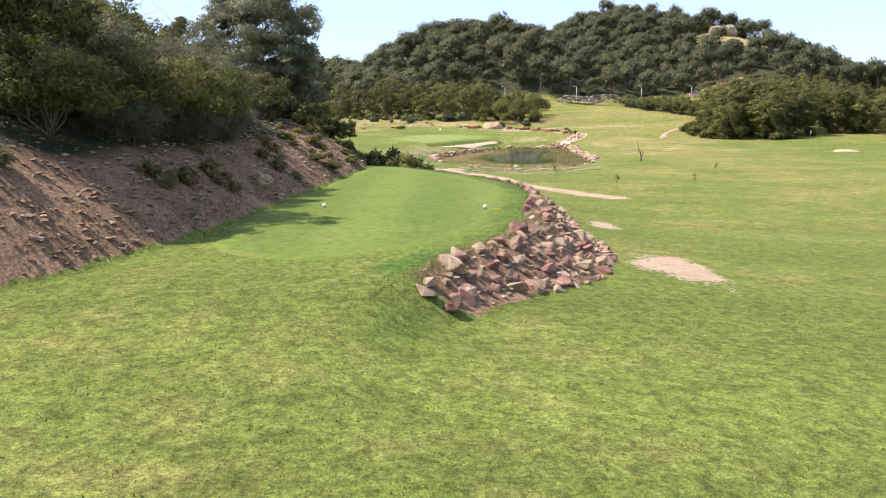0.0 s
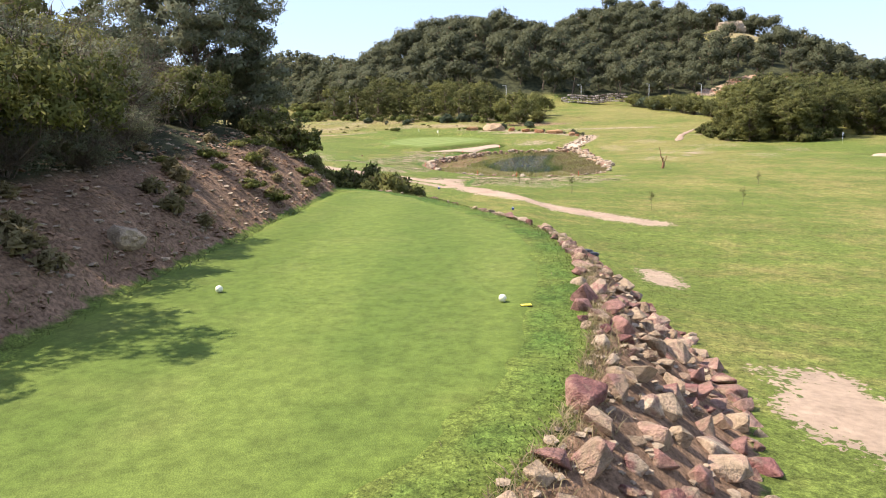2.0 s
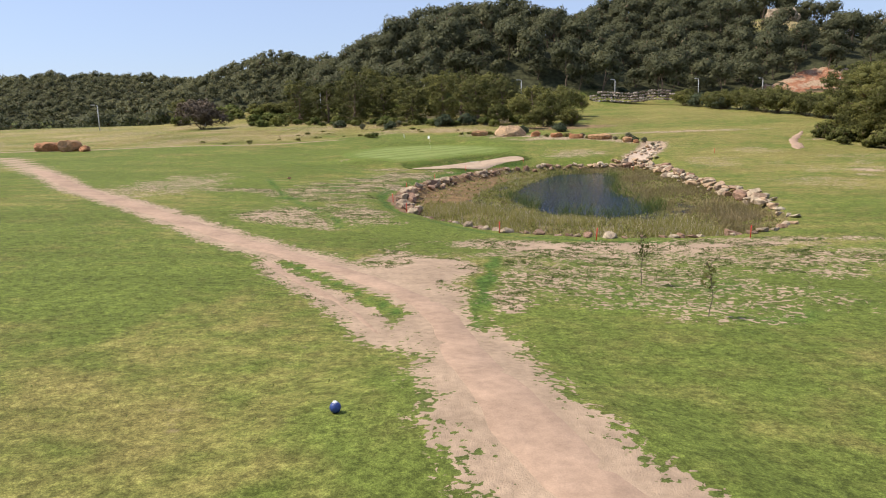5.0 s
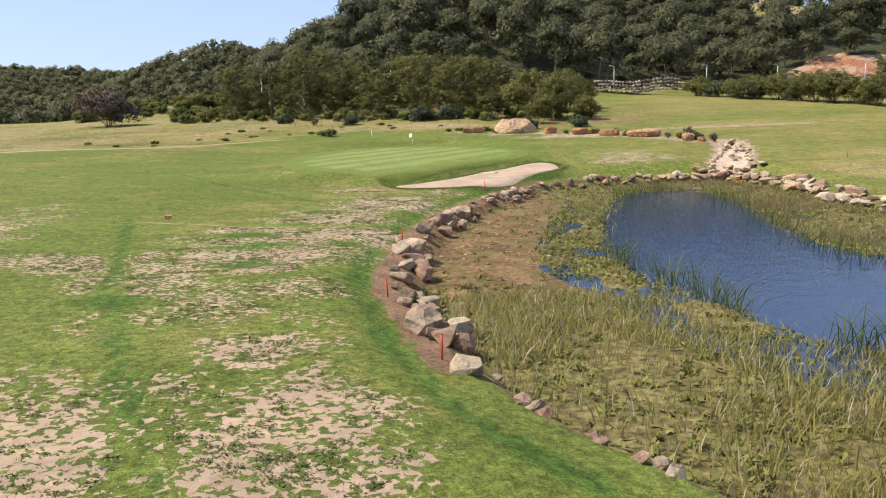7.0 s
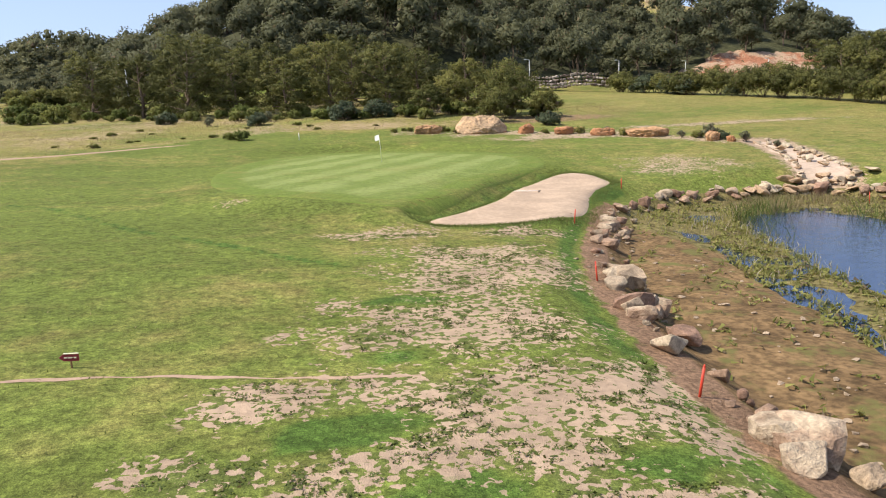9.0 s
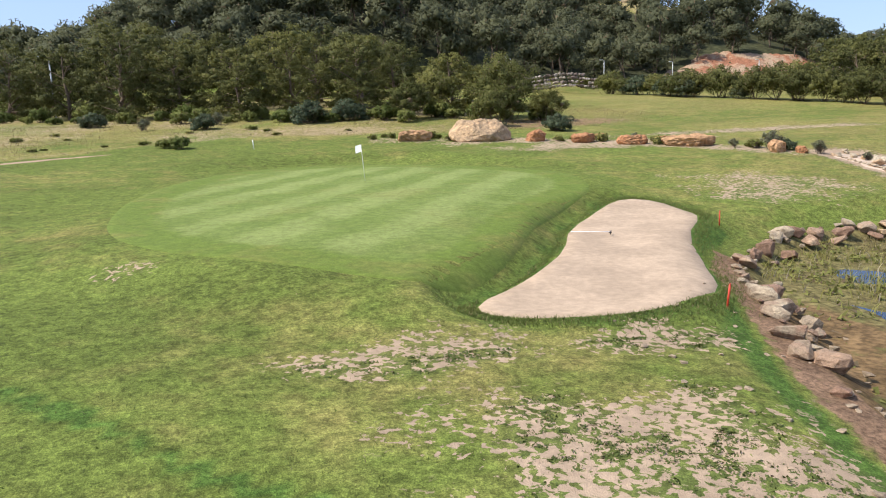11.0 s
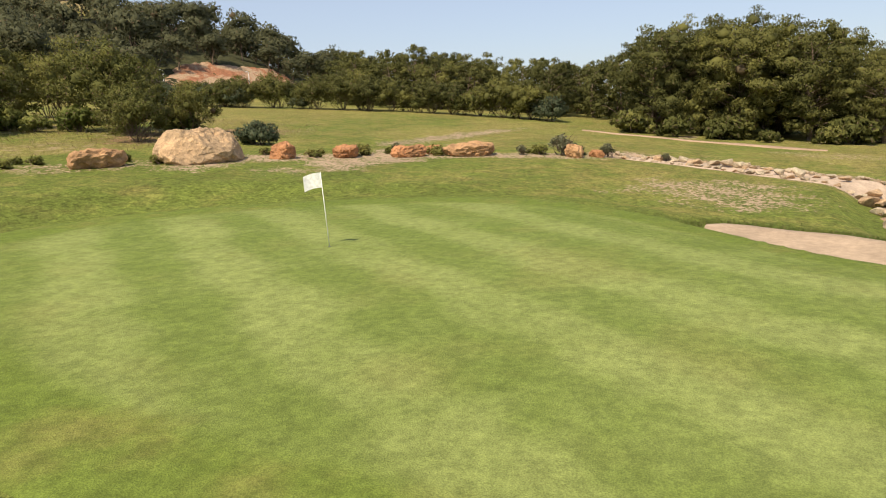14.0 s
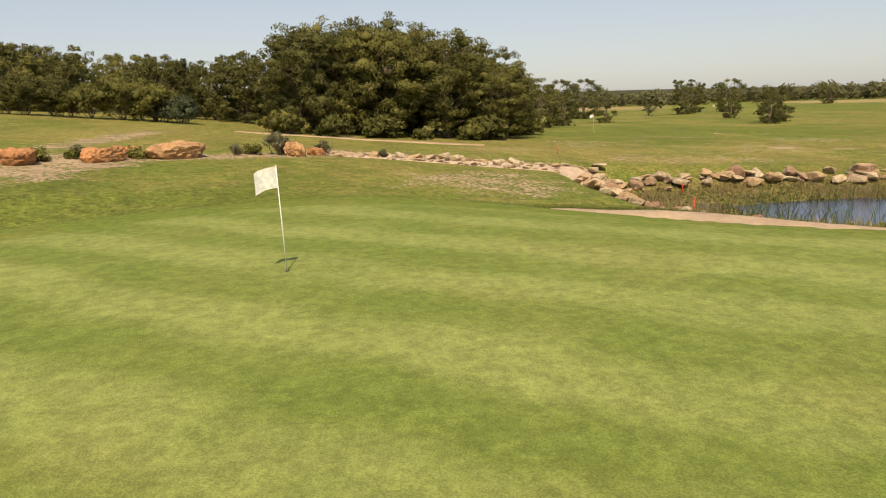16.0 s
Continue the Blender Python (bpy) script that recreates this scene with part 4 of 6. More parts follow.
def build_boulders():
    specs = [("large sloping tan limestone boulder behind the green", 12.0, 120.6, (5.8, 4.0, 2.0), 3, 8), ("long low rust-coloured boulder lying in the grass", 6.7, 122.3, (3.4, 1.8, 0.95), 8, -10),
             ("small rounded orange boulder beside a bush", 16.1, 118.3, (2.0, 1.5, 1.0), 12, 40), ("orange boulder with a darker underside", 19.4, 116.0, (2.3, 1.5, 0.85), 21, 10),
             ("squat reddish-orange boulder on bare soil", 22.3, 113.2, (2.6, 1.6, 0.85), 27, -20), ("flat-topped pale orange slab of rock", 25.5, 110.3, (4.3, 2.2, 0.95), 33, -25),
             ("pale orange rock with a twiggy bush behind it", 28.4, 104.2, (1.7, 1.3, 0.95), 41, 30), ("smaller pale orange rock beside a larger one", 29.4, 103.0, (1.2, 0.9, 0.6), 44, 80),
             ("low pale rock half sunk in the soil", 21.6, 117.5, (2.0, 1.5, 0.55), 47, 5), ("small reddish rock half sunk in the soil", 24.6, 112.6, (1.3, 1.0, 0.7), 52, 60)]
    for label, x, y, size, seed, turn in specs:
        first = size[0] > 5
        me = boulder_mesh("boulder", seed, size, M_PALE_BOULDER if first else M_BOULDER, level=5 if first else 4, face=((-0.15, -0.75, 0.62), 0.62) if first else None, taper=0.22 if first else 0.05, rough=0.10 if first else 0.24)
        thing("boulder", label, "boulder", pose(x, y, height_at(x, y) - 0.12, 0, 0, turn), me, group="boulders behind the green")
    for k, (x, y, s, turn) in enumerate([(-62.5, 107.5, (4.6, 2.6, 1.6), 10), (-58.6, 106.4, (4.0, 2.2, 2.0), 50), (-55.8, 105.4, (2.6, 1.6, 1.0), 120)]):
        thing("boulder", "dark reddish rock in a small heap on the rough", "boulder", pose(x, y, height_at(x, y) - 0.12, 0, 0, turn), boulder_mesh("boulder", 60 + k * 7, s, M_BOULDER, 0.2, 3), group="rock heap")
    thing("rock_outcrop", "pale rock outcrop on the hilltop", "rock outcrop", pose(142, 298, height_at(142, 298) - 1.6, 0, 0, 20), boulder_mesh("rock_outcrop", 71, (17, 10, 6.0), M_POND_STONE, 0.28, 4))
    thing("stone", "pale angular stone on the soil slope", "stone", pose(-11.0, -42.5, height_at(-11.0, -42.5) + 0.1, 5, 10, 30), boulder_mesh("stone", 77, (1.0, 0.6, 0.5), M_POND_STONE, 0.2, 3))


def build_retaining_wall():
    """Dry stone wall of big blocks under the road."""
    rng = random.Random(21)
    wall = thing("retaining_wall", "dry stone retaining wall of pale blocks below the road", "stone wall", kind="structure")
    (ax, ay), (bx, by) = (43.5, 202.5), (67.0, 196.0)
    n = 30
    for i in range(n + 1):
        x, y = ax + (bx - ax) * i / n, ay + (by - ay) * i / n
        base = 9.6 + 0.3 * math.sin(i * 0.35)
        rows = 4 if 2 < i < n - 2 else 3
        for row in range(rows):
            if rng.random() < 0.04:
                continue
            s = rng.uniform(0.75, 1.05)
            ob = new("block", rng.choice(WALL_STONES))
            ob.parent = wall
            ob.matrix_basis = pose(x + rng.uniform(-0.12, 0.12), y + 0.28 * row, base + row * 0.76 + rng.uniform(-0.08, 0.08), rng.uniform(-20, 20), rng.uniform(-20, 20), rng.uniform(0, 360)) @ Matrix.Diagonal((s * 1.15, s, s, 1))


WALL_STONES = [rock_mesh("block", 400 + k, M_WALL_STONE, 18, 0.85, 0.04) for k in range(6)]


def build_clods():
    """Broken lumps of red soil on the cut bank."""
    rng = np.random.default_rng(33)
    n = 5200
    y = rng.uniform(-58, -18, n)
    x = np.interp(y, TOE_Y, TOE_X) - 0.15 - 6.0 * rng.random(n) ** 1.3
    ok = wobble(x, y, 1.6, 0.5) > -0.35
    x, y = x[ok], y[ok]
    z = height(x, y)
    base = rock_mesh("clod", 511, M_CLOD, 9, 0.75, 0.0)
    v = np.array([tuple(q.co) for q in base.vertices])
    f = np.array([tuple(q.vertices) for q in base.polygons])
    size = 0.05 + 0.22 * rng.random(len(x)) ** 2.2
    chunks = []
    for px, py, pz, k in zip(x, y, z, size):
        a = rng.uniform(0, 6.28)
        c, d = math.cos(a), math.sin(a)
        w = v * np.array([k * rng.uniform(0.8, 1.6), k, k * 0.8])
        chunks.append((np.column_stack([w[:, 0] * c - w[:, 1] * d + px, w[:, 0] * d + w[:, 1] * c + py, w[:, 2] + pz + 0.08 * k]), f))
    vv, ff = join_arrays(chunks)
    thing("soil_clods", "broken lumps of reddish brown soil on the cut bank", "soil", data=mesh_of("soil_clods", vv, ff, M_CLOD), kind="stuff")


def build_pebbles():
    """Loose stones on the mud, the slope and the bank."""
    rng = random.Random(31)
    base = rock_mesh("pebble", 501, M_POND_STONE, 10, 0.7, 0.0)
    v = np.array([tuple(q.co) for q in base.vertices])
    f = np.array([tuple(p.vertices) for p in base.polygons])
    chunks = []
    spots = [(rng.uniform(-2.5, 5.5), rng.uniform(55, 80), rng.uniform(0.06, 0.22)) for _ in range(170)]
    spots += [(rng.uniform(-15, -8.6), rng.uniform(-56, -18), rng.uniform(0.05, 0.28)) for _ in range(900)]
    spots += [(float(np.interp(y, EDGE_Y, EDGE_X)) + rng.uniform(0.05, 0.85) * float(np.interp(y, BANK_Y, BANK_W)), y, rng.uniform(0.06, 0.2)) for y in [rng.uniform(-57.0, -38) for _ in range(420)]]
    zs = height(np.array([s[0] for s in spots]), np.array([s[1] for s in spots]))
    toe = np.interp([s[1] for s in spots], TOE_Y, TOE_X)
    for (x, y, s), z, t in zip(spots, zs, toe):
        if y < -10 and t - 0.1 < x < -8:
            continue
        a = rng.uniform(0, 6.28)
        c, d = math.cos(a), math.sin(a)
        w = v * np.array([s * rng.uniform(0.7, 1.4), s, s * 0.8])
        w = np.column_stack([w[:, 0] * c - w[:, 1] * d + x, w[:, 0] * d + w[:, 1] * c + y, w[:, 2] + z + 0.1 * s])
        chunks.append((w, f))
    vv, ff = join_arrays(chunks)
    thing("pebbles", "loose pale stones scattered on soil and mud", "stones", data=mesh_of("pebbles", vv, ff, M_POND_STONE), kind="stuff")


# ---- plants ----
def leaf_bits(rng, centres, radii, count, size, long=1.6, fill=0.5, flat=0.0, soft=0.0):
    """Small pointed leaf clumps spread through ellipsoid puffs: vertices, triangles and the soft normals of the mass."""
    centres, radii = np.asarray(centres, float), np.asarray(radii, float)
    w = radii.prod(1) ** (2 / 3)
    which = rng.choice(len(centres), count, p=w / w.sum())
    d = rng.normal(size=(count, 3))
    d /= np.linalg.norm(d, axis=1, keepdims=True)
    reach = fill + (1 - fill) * rng.random((count, 1)) ** 0.6
    c = centres[which] + d * radii[which] * reach
    nrm = d * 0.8 + rng.normal(size=(count, 3)) * 0.7
    nrm[:, 2] += flat
    nrm /= np.linalg.norm(nrm, axis=1, keepdims=True)
    t = np.cross(nrm, rng.normal(size=(count, 3)))
    t /= np.linalg.norm(t, axis=1, keepdims=True)
    b = np.cross(nrm, t)
    s = size * rng.uniform(0.55, 1.35, (count, 1))
    t, b = t * s * long * 0.5, b * s * 0.5
    whole = c - centres.mean(0)
    whole /= np.linalg.norm(whole, axis=1, keepdims=True) + 1e-6
    mass = d * 0.75 + whole * 0.6 + np.array([0, 0, 0.25]) + rng.normal(size=(count, 3)) * 0.22
    mass = mass / np.linalg.norm(mass, axis=1, keepdims=True)
    mass = nrm * (1 - soft) + mass * soft
    mass /= np.linalg.norm(mass, axis=1, keepdims=True) + 1e-6
    b = np.where((nrm * mass).sum(1, keepdims=True) < 0, -b, b)
    v = np.stack([c - t + b * 0.9, c - t - b * 0.9, c + t + b * rng.uniform(-0.6, 0.6, (count, 1))], 1).reshape(-1, 3)
    return v, np.arange(count * 3).reshape(-1, 3), np.repeat(mass, 3, 0)


def sprays(rng, centres, radii, each):
    """Breaks every puff into smaller, flatter sprays, so that the crown is ragged."""
    centres, radii = np.asarray(centres, float), np.asarray(radii, float)
    d = rng.normal(size=(len(centres), each, 3))
    d /= np.linalg.norm(d, axis=2, keepdims=True)
    c = centres[:, None] + d * radii[:, None] * rng.uniform(0.42, 0.95, (len(centres), each, 1))
    r = radii[:, None] * rng.uniform(0.26, 0.52, (len(centres), each, 1)) * np.array([1.0, 1.0, 0.75])
    return c.reshape(-1, 3), r.reshape(-1, 3)


def ball(level):
    bm = bmesh.new()
    bmesh.ops.create_icosphere(bm, subdivisions=level, radius=1.0)
    out = np.array([tuple(v.co) for v in bm.verts]), np.array([[v.index for v in f.verts] for f in bm.faces])
    bm.free()
    return out


BALLS = {0: (np.array([(1, 0, 0), (0, 1, 0), (-1, 0, 0), (0, -1, 0), (0, 0, 1), (0, 0, -1)], float), np.array([(0, 1, 4), (1, 2, 4), (2, 3, 4), (3, 0, 4), (1, 0, 5), (2, 1, 5), (3, 2, 5), (0, 3, 5)])), 1: ball(1)}


def cores(rng, centres, radii, share, level=1):
    """The close, dark inside of each puff: uneven lumps that the leaf clumps hide."""
    v, f = BALLS[level]
    vs, fs, ns = [], [], []
    for k, (c, r) in enumerate(zip(np.asarray(centres, float), np.asarray(radii, float))):
        vs.append(c + v * r * share * rng.uniform(0.75, 1.2, (len(v), 1)))
        fs.append(f + k * len(v))
        ns.append(v + np.array([0, 0, 0.25]))
    n = np.concatenate(ns)
    return np.concatenate(vs), np.concatenate(fs), n / np.linalg.norm(n, axis=1, keepdims=True)


def with_cores(a, b):
    return np.concatenate([a[0], b[0]]), np.concatenate([a[1], b[1] + len(a[0])]), np.concatenate([a[2], b[2]])


def limb(rng, start, end, r0, r1, bend=0.15, n=5, sides=5):
    start, end = np.asarray(start, float), np.asarray(end, float)
    length = np.linalg.norm(end - start)
    pts, off = [], rng.normal(size=3) * bend * length
    for k in range(n + 1):
        f = k / n
        pts.append(start + (end - start) * f + off * math.sin(math.pi * f) + rng.normal(size=3) * 0.02 * length * (0 < k < n))
    return tube_arrays(pts, [r0 + (r1 - r0) * k / n for k in range(n + 1)], sides)


def pine_shape(rng, h, spread, low=0.3, puffs=16):
    """Trunk and limbs, and the puffs of an Aleppo pine's uneven crown."""
    lean = rng.normal(size=2) * 0.05 * h
    top = np.array([lean[0], lean[1], h * 0.88])
    wood = [limb(rng, (0, 0, -0.3), top, 0.022 * h + 0.06, 0.04, 0.05, 6, 7)]
    centres, radii = [], []
    for k in range(puffs):
        f = low + (0.97 - low) * (k + rng.random() * 0.8) / puffs
        a = k * 2.4 + rng.uniform(-0.5, 0.5)
        wide = spread * (0.35 + 0.65 * math.sin(math.pi * min(1, (1.08 - f) / (1.08 - low) * 0.62 + 0.16)))
        r = wide * rng.uniform(0.45, 0.95)
        c = np.array([lean[0] * f + math.cos(a) * r, lean[1] * f + math.sin(a) * r, h * f + rng.uniform(-0.04, 0.04) * h])
        centres.append(c)
        s = spread * rng.uniform(0.30, 0.48)
        radii.append((s, s, s * rng.uniform(0.55, 0.8)))
        g = max(0.12, f - 0.16)
        wood.append(limb(rng, (lean[0] * g, lean[1] * g, h * g), c, 0.010 * h * (1.1 - f) + 0.025, 0.015, 0.12, 3, 3))
    return wood, centres, radii


def bush_shape(rng, h, spread, puffs=9):
    wood, centres, radii = [], [], []
    for k in range(puffs):
        a, r = k * 2.4, spread * math.sqrt(k / puffs) * 0.75
        s = spread * rng.uniform(0.34, 0.52)
        z = max(s * 0.5, h * (1 - 0.55 * (r / spread) ** 2) - s * 0.75) * rng.uniform(0.8, 1.05)
        c = np.array([math.cos(a) * r, math.sin(a) * r, z])
        centres.append(c)
        radii.append((s, s, min(s, h * 0.5)))
        wood.append(limb(rng, (rng.normal() * 0.08, rng.normal() * 0.08, -0.2), c, 0.05, 0.015, 0.15, 3, 3))
    return wood, centres, radii


def plant(name, label, category, shape, leaves, size, material, seed, h, spread, group="", bark=None, long=2.0, fill=0.45, extra_twigs=0, flat=0.0, core=0.34, **more):
    """A tree or bush > trunk, crown, built at the origin."""
    rng = np.random.default_rng(seed)
    wood, centres, radii = shape(rng, h, spread, **more)
    for _ in range(extra_twigs):
        c = centres[rng.integers(len(centres))]
        s = c * rng.uniform(0.2, 0.6)
        d = rng.normal(size=3)
        d[2] = abs(d[2]) * 0.6
        wood.append(limb(rng, s, c + d * 0.42 * spread, 0.018, 0.005, 0.18, 4, 3))
    ob = thing(name, label, category, group=group)
    v, f = join_arrays(wood)
    part("trunk", mesh_of("trunk", v, f, bark or M_BARK, True), ob)
    inside = cores(rng, centres, radii, core, 1) if core else None
    centres, radii = sprays(rng, centres, radii, 11)
    v, f, n = leaf_bits(rng, centres, radii, int(leaves * 1.25), size * 0.88, long, fill * 0.6, flat, 0.9)
    if inside:
        v, f, n = with_cores((v, f, n), inside)
    v[:, 2] = np.maximum(v[:, 2], 0.02)
    part("crown", mesh_of("crown", v, f, material, True, n), ob)
    return ob


def put(ob, x, y, scale=1.0, turn=0.0, sink=0.05, tall=1.0):
    ob.matrix_basis = pose(x, y, height_at(x, y) - sink, 0, 0, turn) @ Matrix.Diagonal((scale, scale, scale * tall, 1))
    return ob


def copy_put(ob, x, y, scale=1.0, turn=0.0, sink=0.05, tall=1.0):
    keep = ob.matrix_basis.copy()
    ob.matrix_basis = Matrix.Identity(4)
    c = copy_thing(ob, pose(x, y, height_at(x, y) - sink, 0, 0, turn) @ Matrix.Diagonal((scale, scale, scale * tall, 1)))
    ob.matrix_basis = keep
    return c


def build_bank_plants():
    g = "trees and shrubs on the bank"
    put(plant("pine_tree", "large grey-green pine on the bank beside the tee", "tree", pine_shape, 40000, 0.125, M_OLIVE, 1, 10.2, 5.2, g, low=0.08, puffs=30, long=3.4, fill=0.3, extra_twigs=70, core=0.15), -17.5, -15.5)
    put(plant("pine_tree", "dark green pine standing behind the shrubs", "tree", pine_shape, 17000, 0.15, M_PINE, 2, 8.5, 3.6, g, low=0.2, puffs=18, fill=0.3, core=0), -24.5, -18.0, 0.78)
    put(plant("olive_tree", "grey-green wild olive tree among shrubs", "tree", bush_shape, 14000, 0.11, M_OLIVE, 3, 5.6, 3.4, g, puffs=16, fill=0.35, extra_twigs=60, core=0), -20.6, -21.0)
    put(plant("mastic_bush", "rounded yellow-green mastic bush on the slope", "bush", bush_shape, 12000, 0.10, M_SHRUB, 4, 3.3, 2.3, g, puffs=12, fill=0.5, extra_twigs=25, core=0), -15.4, -23.4)
    put(plant("mastic_bush", "dense green mastic bush on the bank", "bush", bush_shape, 10000, 0.10, M_SHRUB, 5, 2.4, 2.2, g, puffs=11, extra_twigs=25, core=0), -12.6, -18.4)
    put(plant("mastic_bush", "straggling green bush with bare stems", "bush", bush_shape, 4200, 0.13, M_SHRUB, 6, 1.8, 1.8, g, puffs=9, extra_twigs=50, core=0), -11.2, -20.6)
    dry = plant("dry_shrub", "tangled dark shrub of bare twigs and small grey leaves", "shrub", bush_shape, 4600, 0.075, M_OLIVE, 7, 3.6, 3.0, g, M_TWIG, 3.0, 0.4, 420, core=0, puffs=12)
    put(dry, -16.2, -31.5)
    copy_put(dry, -16.6, -37.5, 1.05, 130)
    copy_put(dry, -17.2, -43.5, 1.1, 250)
    for x, y, s, a in ((-14.6, -47.0, 0.55, 20), (-14.2, -42.0, 0.5, 100), (-13.6, -39.0, 0.4, 190), (-14.0, -35.0, 0.45, 60)):
        copy_put(dry, x, y, s, a)
    dark = plant("mastic_bush", "dense dark green thicket at the top of the bank", "bush", bush_shape, 9500, 0.125, M_SHRUB, 8, 4.4, 3.2, g, puffs=15, fill=0.4, extra_twigs=30, core=0)
    put(dark, -19.6, -27.5, 1.0, 20)
    for x, y, s, a in ((-20.2, -34.5, 1.05, 80), (-20.8, -41.0, 1.1, 160), (-19.8, -47.5, 1.1, 300), (-24, -30, 1.2, 210), (-25, -39, 1.25, 10)):
        copy_put(dark, x, y, s, a)
    for x, y, s, a in ((-15.9, -50.0, 0.72, 10), (-15.4, -46.4, 0.74, 130), (-14.7, -42.4, 0.80, 240), (-14.5, -38.6, 0.80, 330)):
        copy_put(dark, x, y, s, a)
    tree = plant("pine_tree", "dark pine overhanging the bank, bare limbs below", "tree", pine_shape, 14000, 0.135, M_PINE, 9, 7.6, 4.0, g, low=0.42, puffs=18, fill=0.3, long=2.2, extra_twigs=50, core=0)
    put(tree, -18.4, -48.0, 0.9)
    copy_put(tree, -27.0, -27.5, 0.72, 200)
    copy_put(tree, -29.0, -46.0, 0.9, 300)
    low = plant("low_shrub", "low dark green shrub at the end of the tee", "shrub", bush_shape, 5600, 0.065, M_SHRUB, 10, 1.2, 1.15, "shrubs at the end of the tee", puffs=10, long=3.4, core=0)
    put(low, -9.6, -18.4, 1.35)
    for x, y, s, a in ((-8.6, -18.9, 1.7, 70), (-7.5, -19.4, 1.9, 140), (-6.4, -19.7, 1.9, 220), (-10.6, -18.0, 1.15, 300), (-5.4, -20.1, 1.8, 10), (-4.6, -20.6, 1.35, 80)):
        copy_put(low, x, y, s, a, tall=1.15)
    tuft = plant("broom_tuft", "small pale green tuft on the soil slope", "shrub", bush_shape, 1100, 0.06, M_MARSH, 12, 0.5, 0.55, "tufts on the slope", puffs=7, long=3.6, core=0, flat=0.4)
    put(tuft, -11.4, -27.5)
    rng = random.Random(3)
    for k in range(20):
        y = rng.uniform(-36, -19)
        copy_put(tuft, float(np.interp(y, TOE_Y, TOE_X)) - rng.uniform(0.5, 4.2), y, rng.uniform(0.5, 1.25), rng.uniform(0, 360), tall=0.6)
    weed = plant("dry_tuft", "small dry brown tuft on the soil slope", "shrub", bush_shape, 300, 0.10, M_DRY, 13, 0.45, 0.4, "tufts on the slope", M_TWIG, puffs=5, long=3.5, core=0, flat=0.8)
    put(weed, -12.0, -38.0)
    for k in range(24):
        y = rng.uniform(-55, -24)
        copy_put(weed, float(np.interp(y, TOE_Y, TOE_X)) - rng.uniform(0.6, 4.5), y, rng.uniform(0.5, 1.3), rng.uniform(0, 360))


def build_middle_trees():
    """Trees and bushes between the green and the foot of the hill."""
    rng = random.Random(17)
    g = "trees below the hill"
    kinds = [plant("pine_tree", "dark green pine at the foot of the hill", "tree", pine_shape, 8200, 0.165, M_PINE, 30 + k, h, s, g, low=0.05, puffs=24, fill=0.4, long=2.4, core=0.3) for k, (h, s) in enumerate(((9.5, 4.4), (8.0, 3.8), (11.0, 4.6)))]
    kinds += [plant("tamarisk_tree", "feathery mid-green tree at the foot of the hill", "tree", bush_shape, 7800, 0.145, M_SHRUB, 40 + k, h, s, g, puffs=14, fill=0.45, extra_twigs=20, long=2.4, core=0.28) for k, (h, s) in enumerate(((5.6, 3.4), (7.0, 4.2)))]
    first = [(8, 150), (-6, 153), (-20, 160), (16, 146), (22, 139)]
    for ob, (x, y) in zip(kinds, first):
        put(ob, x, y, 1.0, rng.uniform(0, 360))
    spots = [(14, 158, 0, 1.0), (1, 158, 2, 1.0), (-13, 160, 0, 1.0), (-27, 168, 1, 1.1), (-35, 174, 2, 0.8), (26, 150, 4, 0.9), (20, 152, 1, 0.95), (30, 158, 4, 0.85),
             (5, 165, 2, 0.95), (-8, 168, 0, 1.1), (-20, 174, 2, 1.0), (-32, 184, 0, 1.1), (12, 170, 1, 1.1), (24, 168, 3, 1.2), (18, 176, 3, 1.0), (30, 178, 4, 0.9), (0, 176, 1, 1.2), (-14, 180, 2, 1.0), (20, 135, 3, 0.75), (25, 134, 4, 0.55), (17, 131, 3, 0.6),
             (-72, 196, 0, 0.7), (12, 142, 3, 0.8), (-24, 186, 1, 1.1), (8, 182, 0, 1.0)]
    for x, y, k, s in spots:
        copy_put(kinds[k], x, y, s * rng.uniform(0.9, 1.1), rng.uniform(0, 360), tall=rng.uniform(0.9, 1.1))
    round_bush = plant("round_bush", "dense rounded blue-green bush in the rough", "bush", bush_shape, 4000, 0.12, M_BLUE, 50, 1.75, 1.7, "round bushes", puffs=12, fill=0.6)
    put(round_bush, 21.4, 124.6, 0.9)
    for x, y, s in ((0.6, 143.0, 1.35), (5.3, 144.4, 1.3), (14.6, 124.0, 0.75), (29.6, 104.6, 0.45), (-10.4, 141, 0.9), (-22, 150, 0.9)):
        copy_put(round_bush, x, y, s, rng.uniform(0, 360))
    twiggy = plant("twiggy_bush", "small twiggy grey bush beside a rock", "bush", bush_shape, 500, 0.10, M_OLIVE, 51, 1.5, 0.8, "twiggy bushes", M_TWIG, puffs=7, long=3.0, extra_twigs=60, core=0)
    put(twiggy, 28.9, 105.2)
    for x, y, s in ((30.6, 102.6, 0.7), (27.4, 107.5, 0.5), (23.6, 114.8, 0.5), (30.8, 98.8, 0.45), (-16.3, 142.0, 0.9), (-9.0, 146.0, 1.0), (-23.0, 152.0, 0.9)):
        copy_put(twiggy, x, y, s, rng.uniform(0, 360))
    weed = plant("weed_tuft", "grey-green tuft of weeds among the boulders", "weeds", bush_shape, 500, 0.08, M_MARSH, 52, 0.55, 0.5, "weeds among the boulders", puffs=6, long=2.6, core=0, flat=0.6)
    put(weed, 9.4, 121.0)
    for k in range(30):
        f = rng.random()
        copy_put(weed, 4 + 26 * f + rng.uniform(-1, 1), 124 - 19 * f * f + rng.uniform(-1.5, 2.5), rng.uniform(0.5, 1.4), rng.uniform(0, 360))
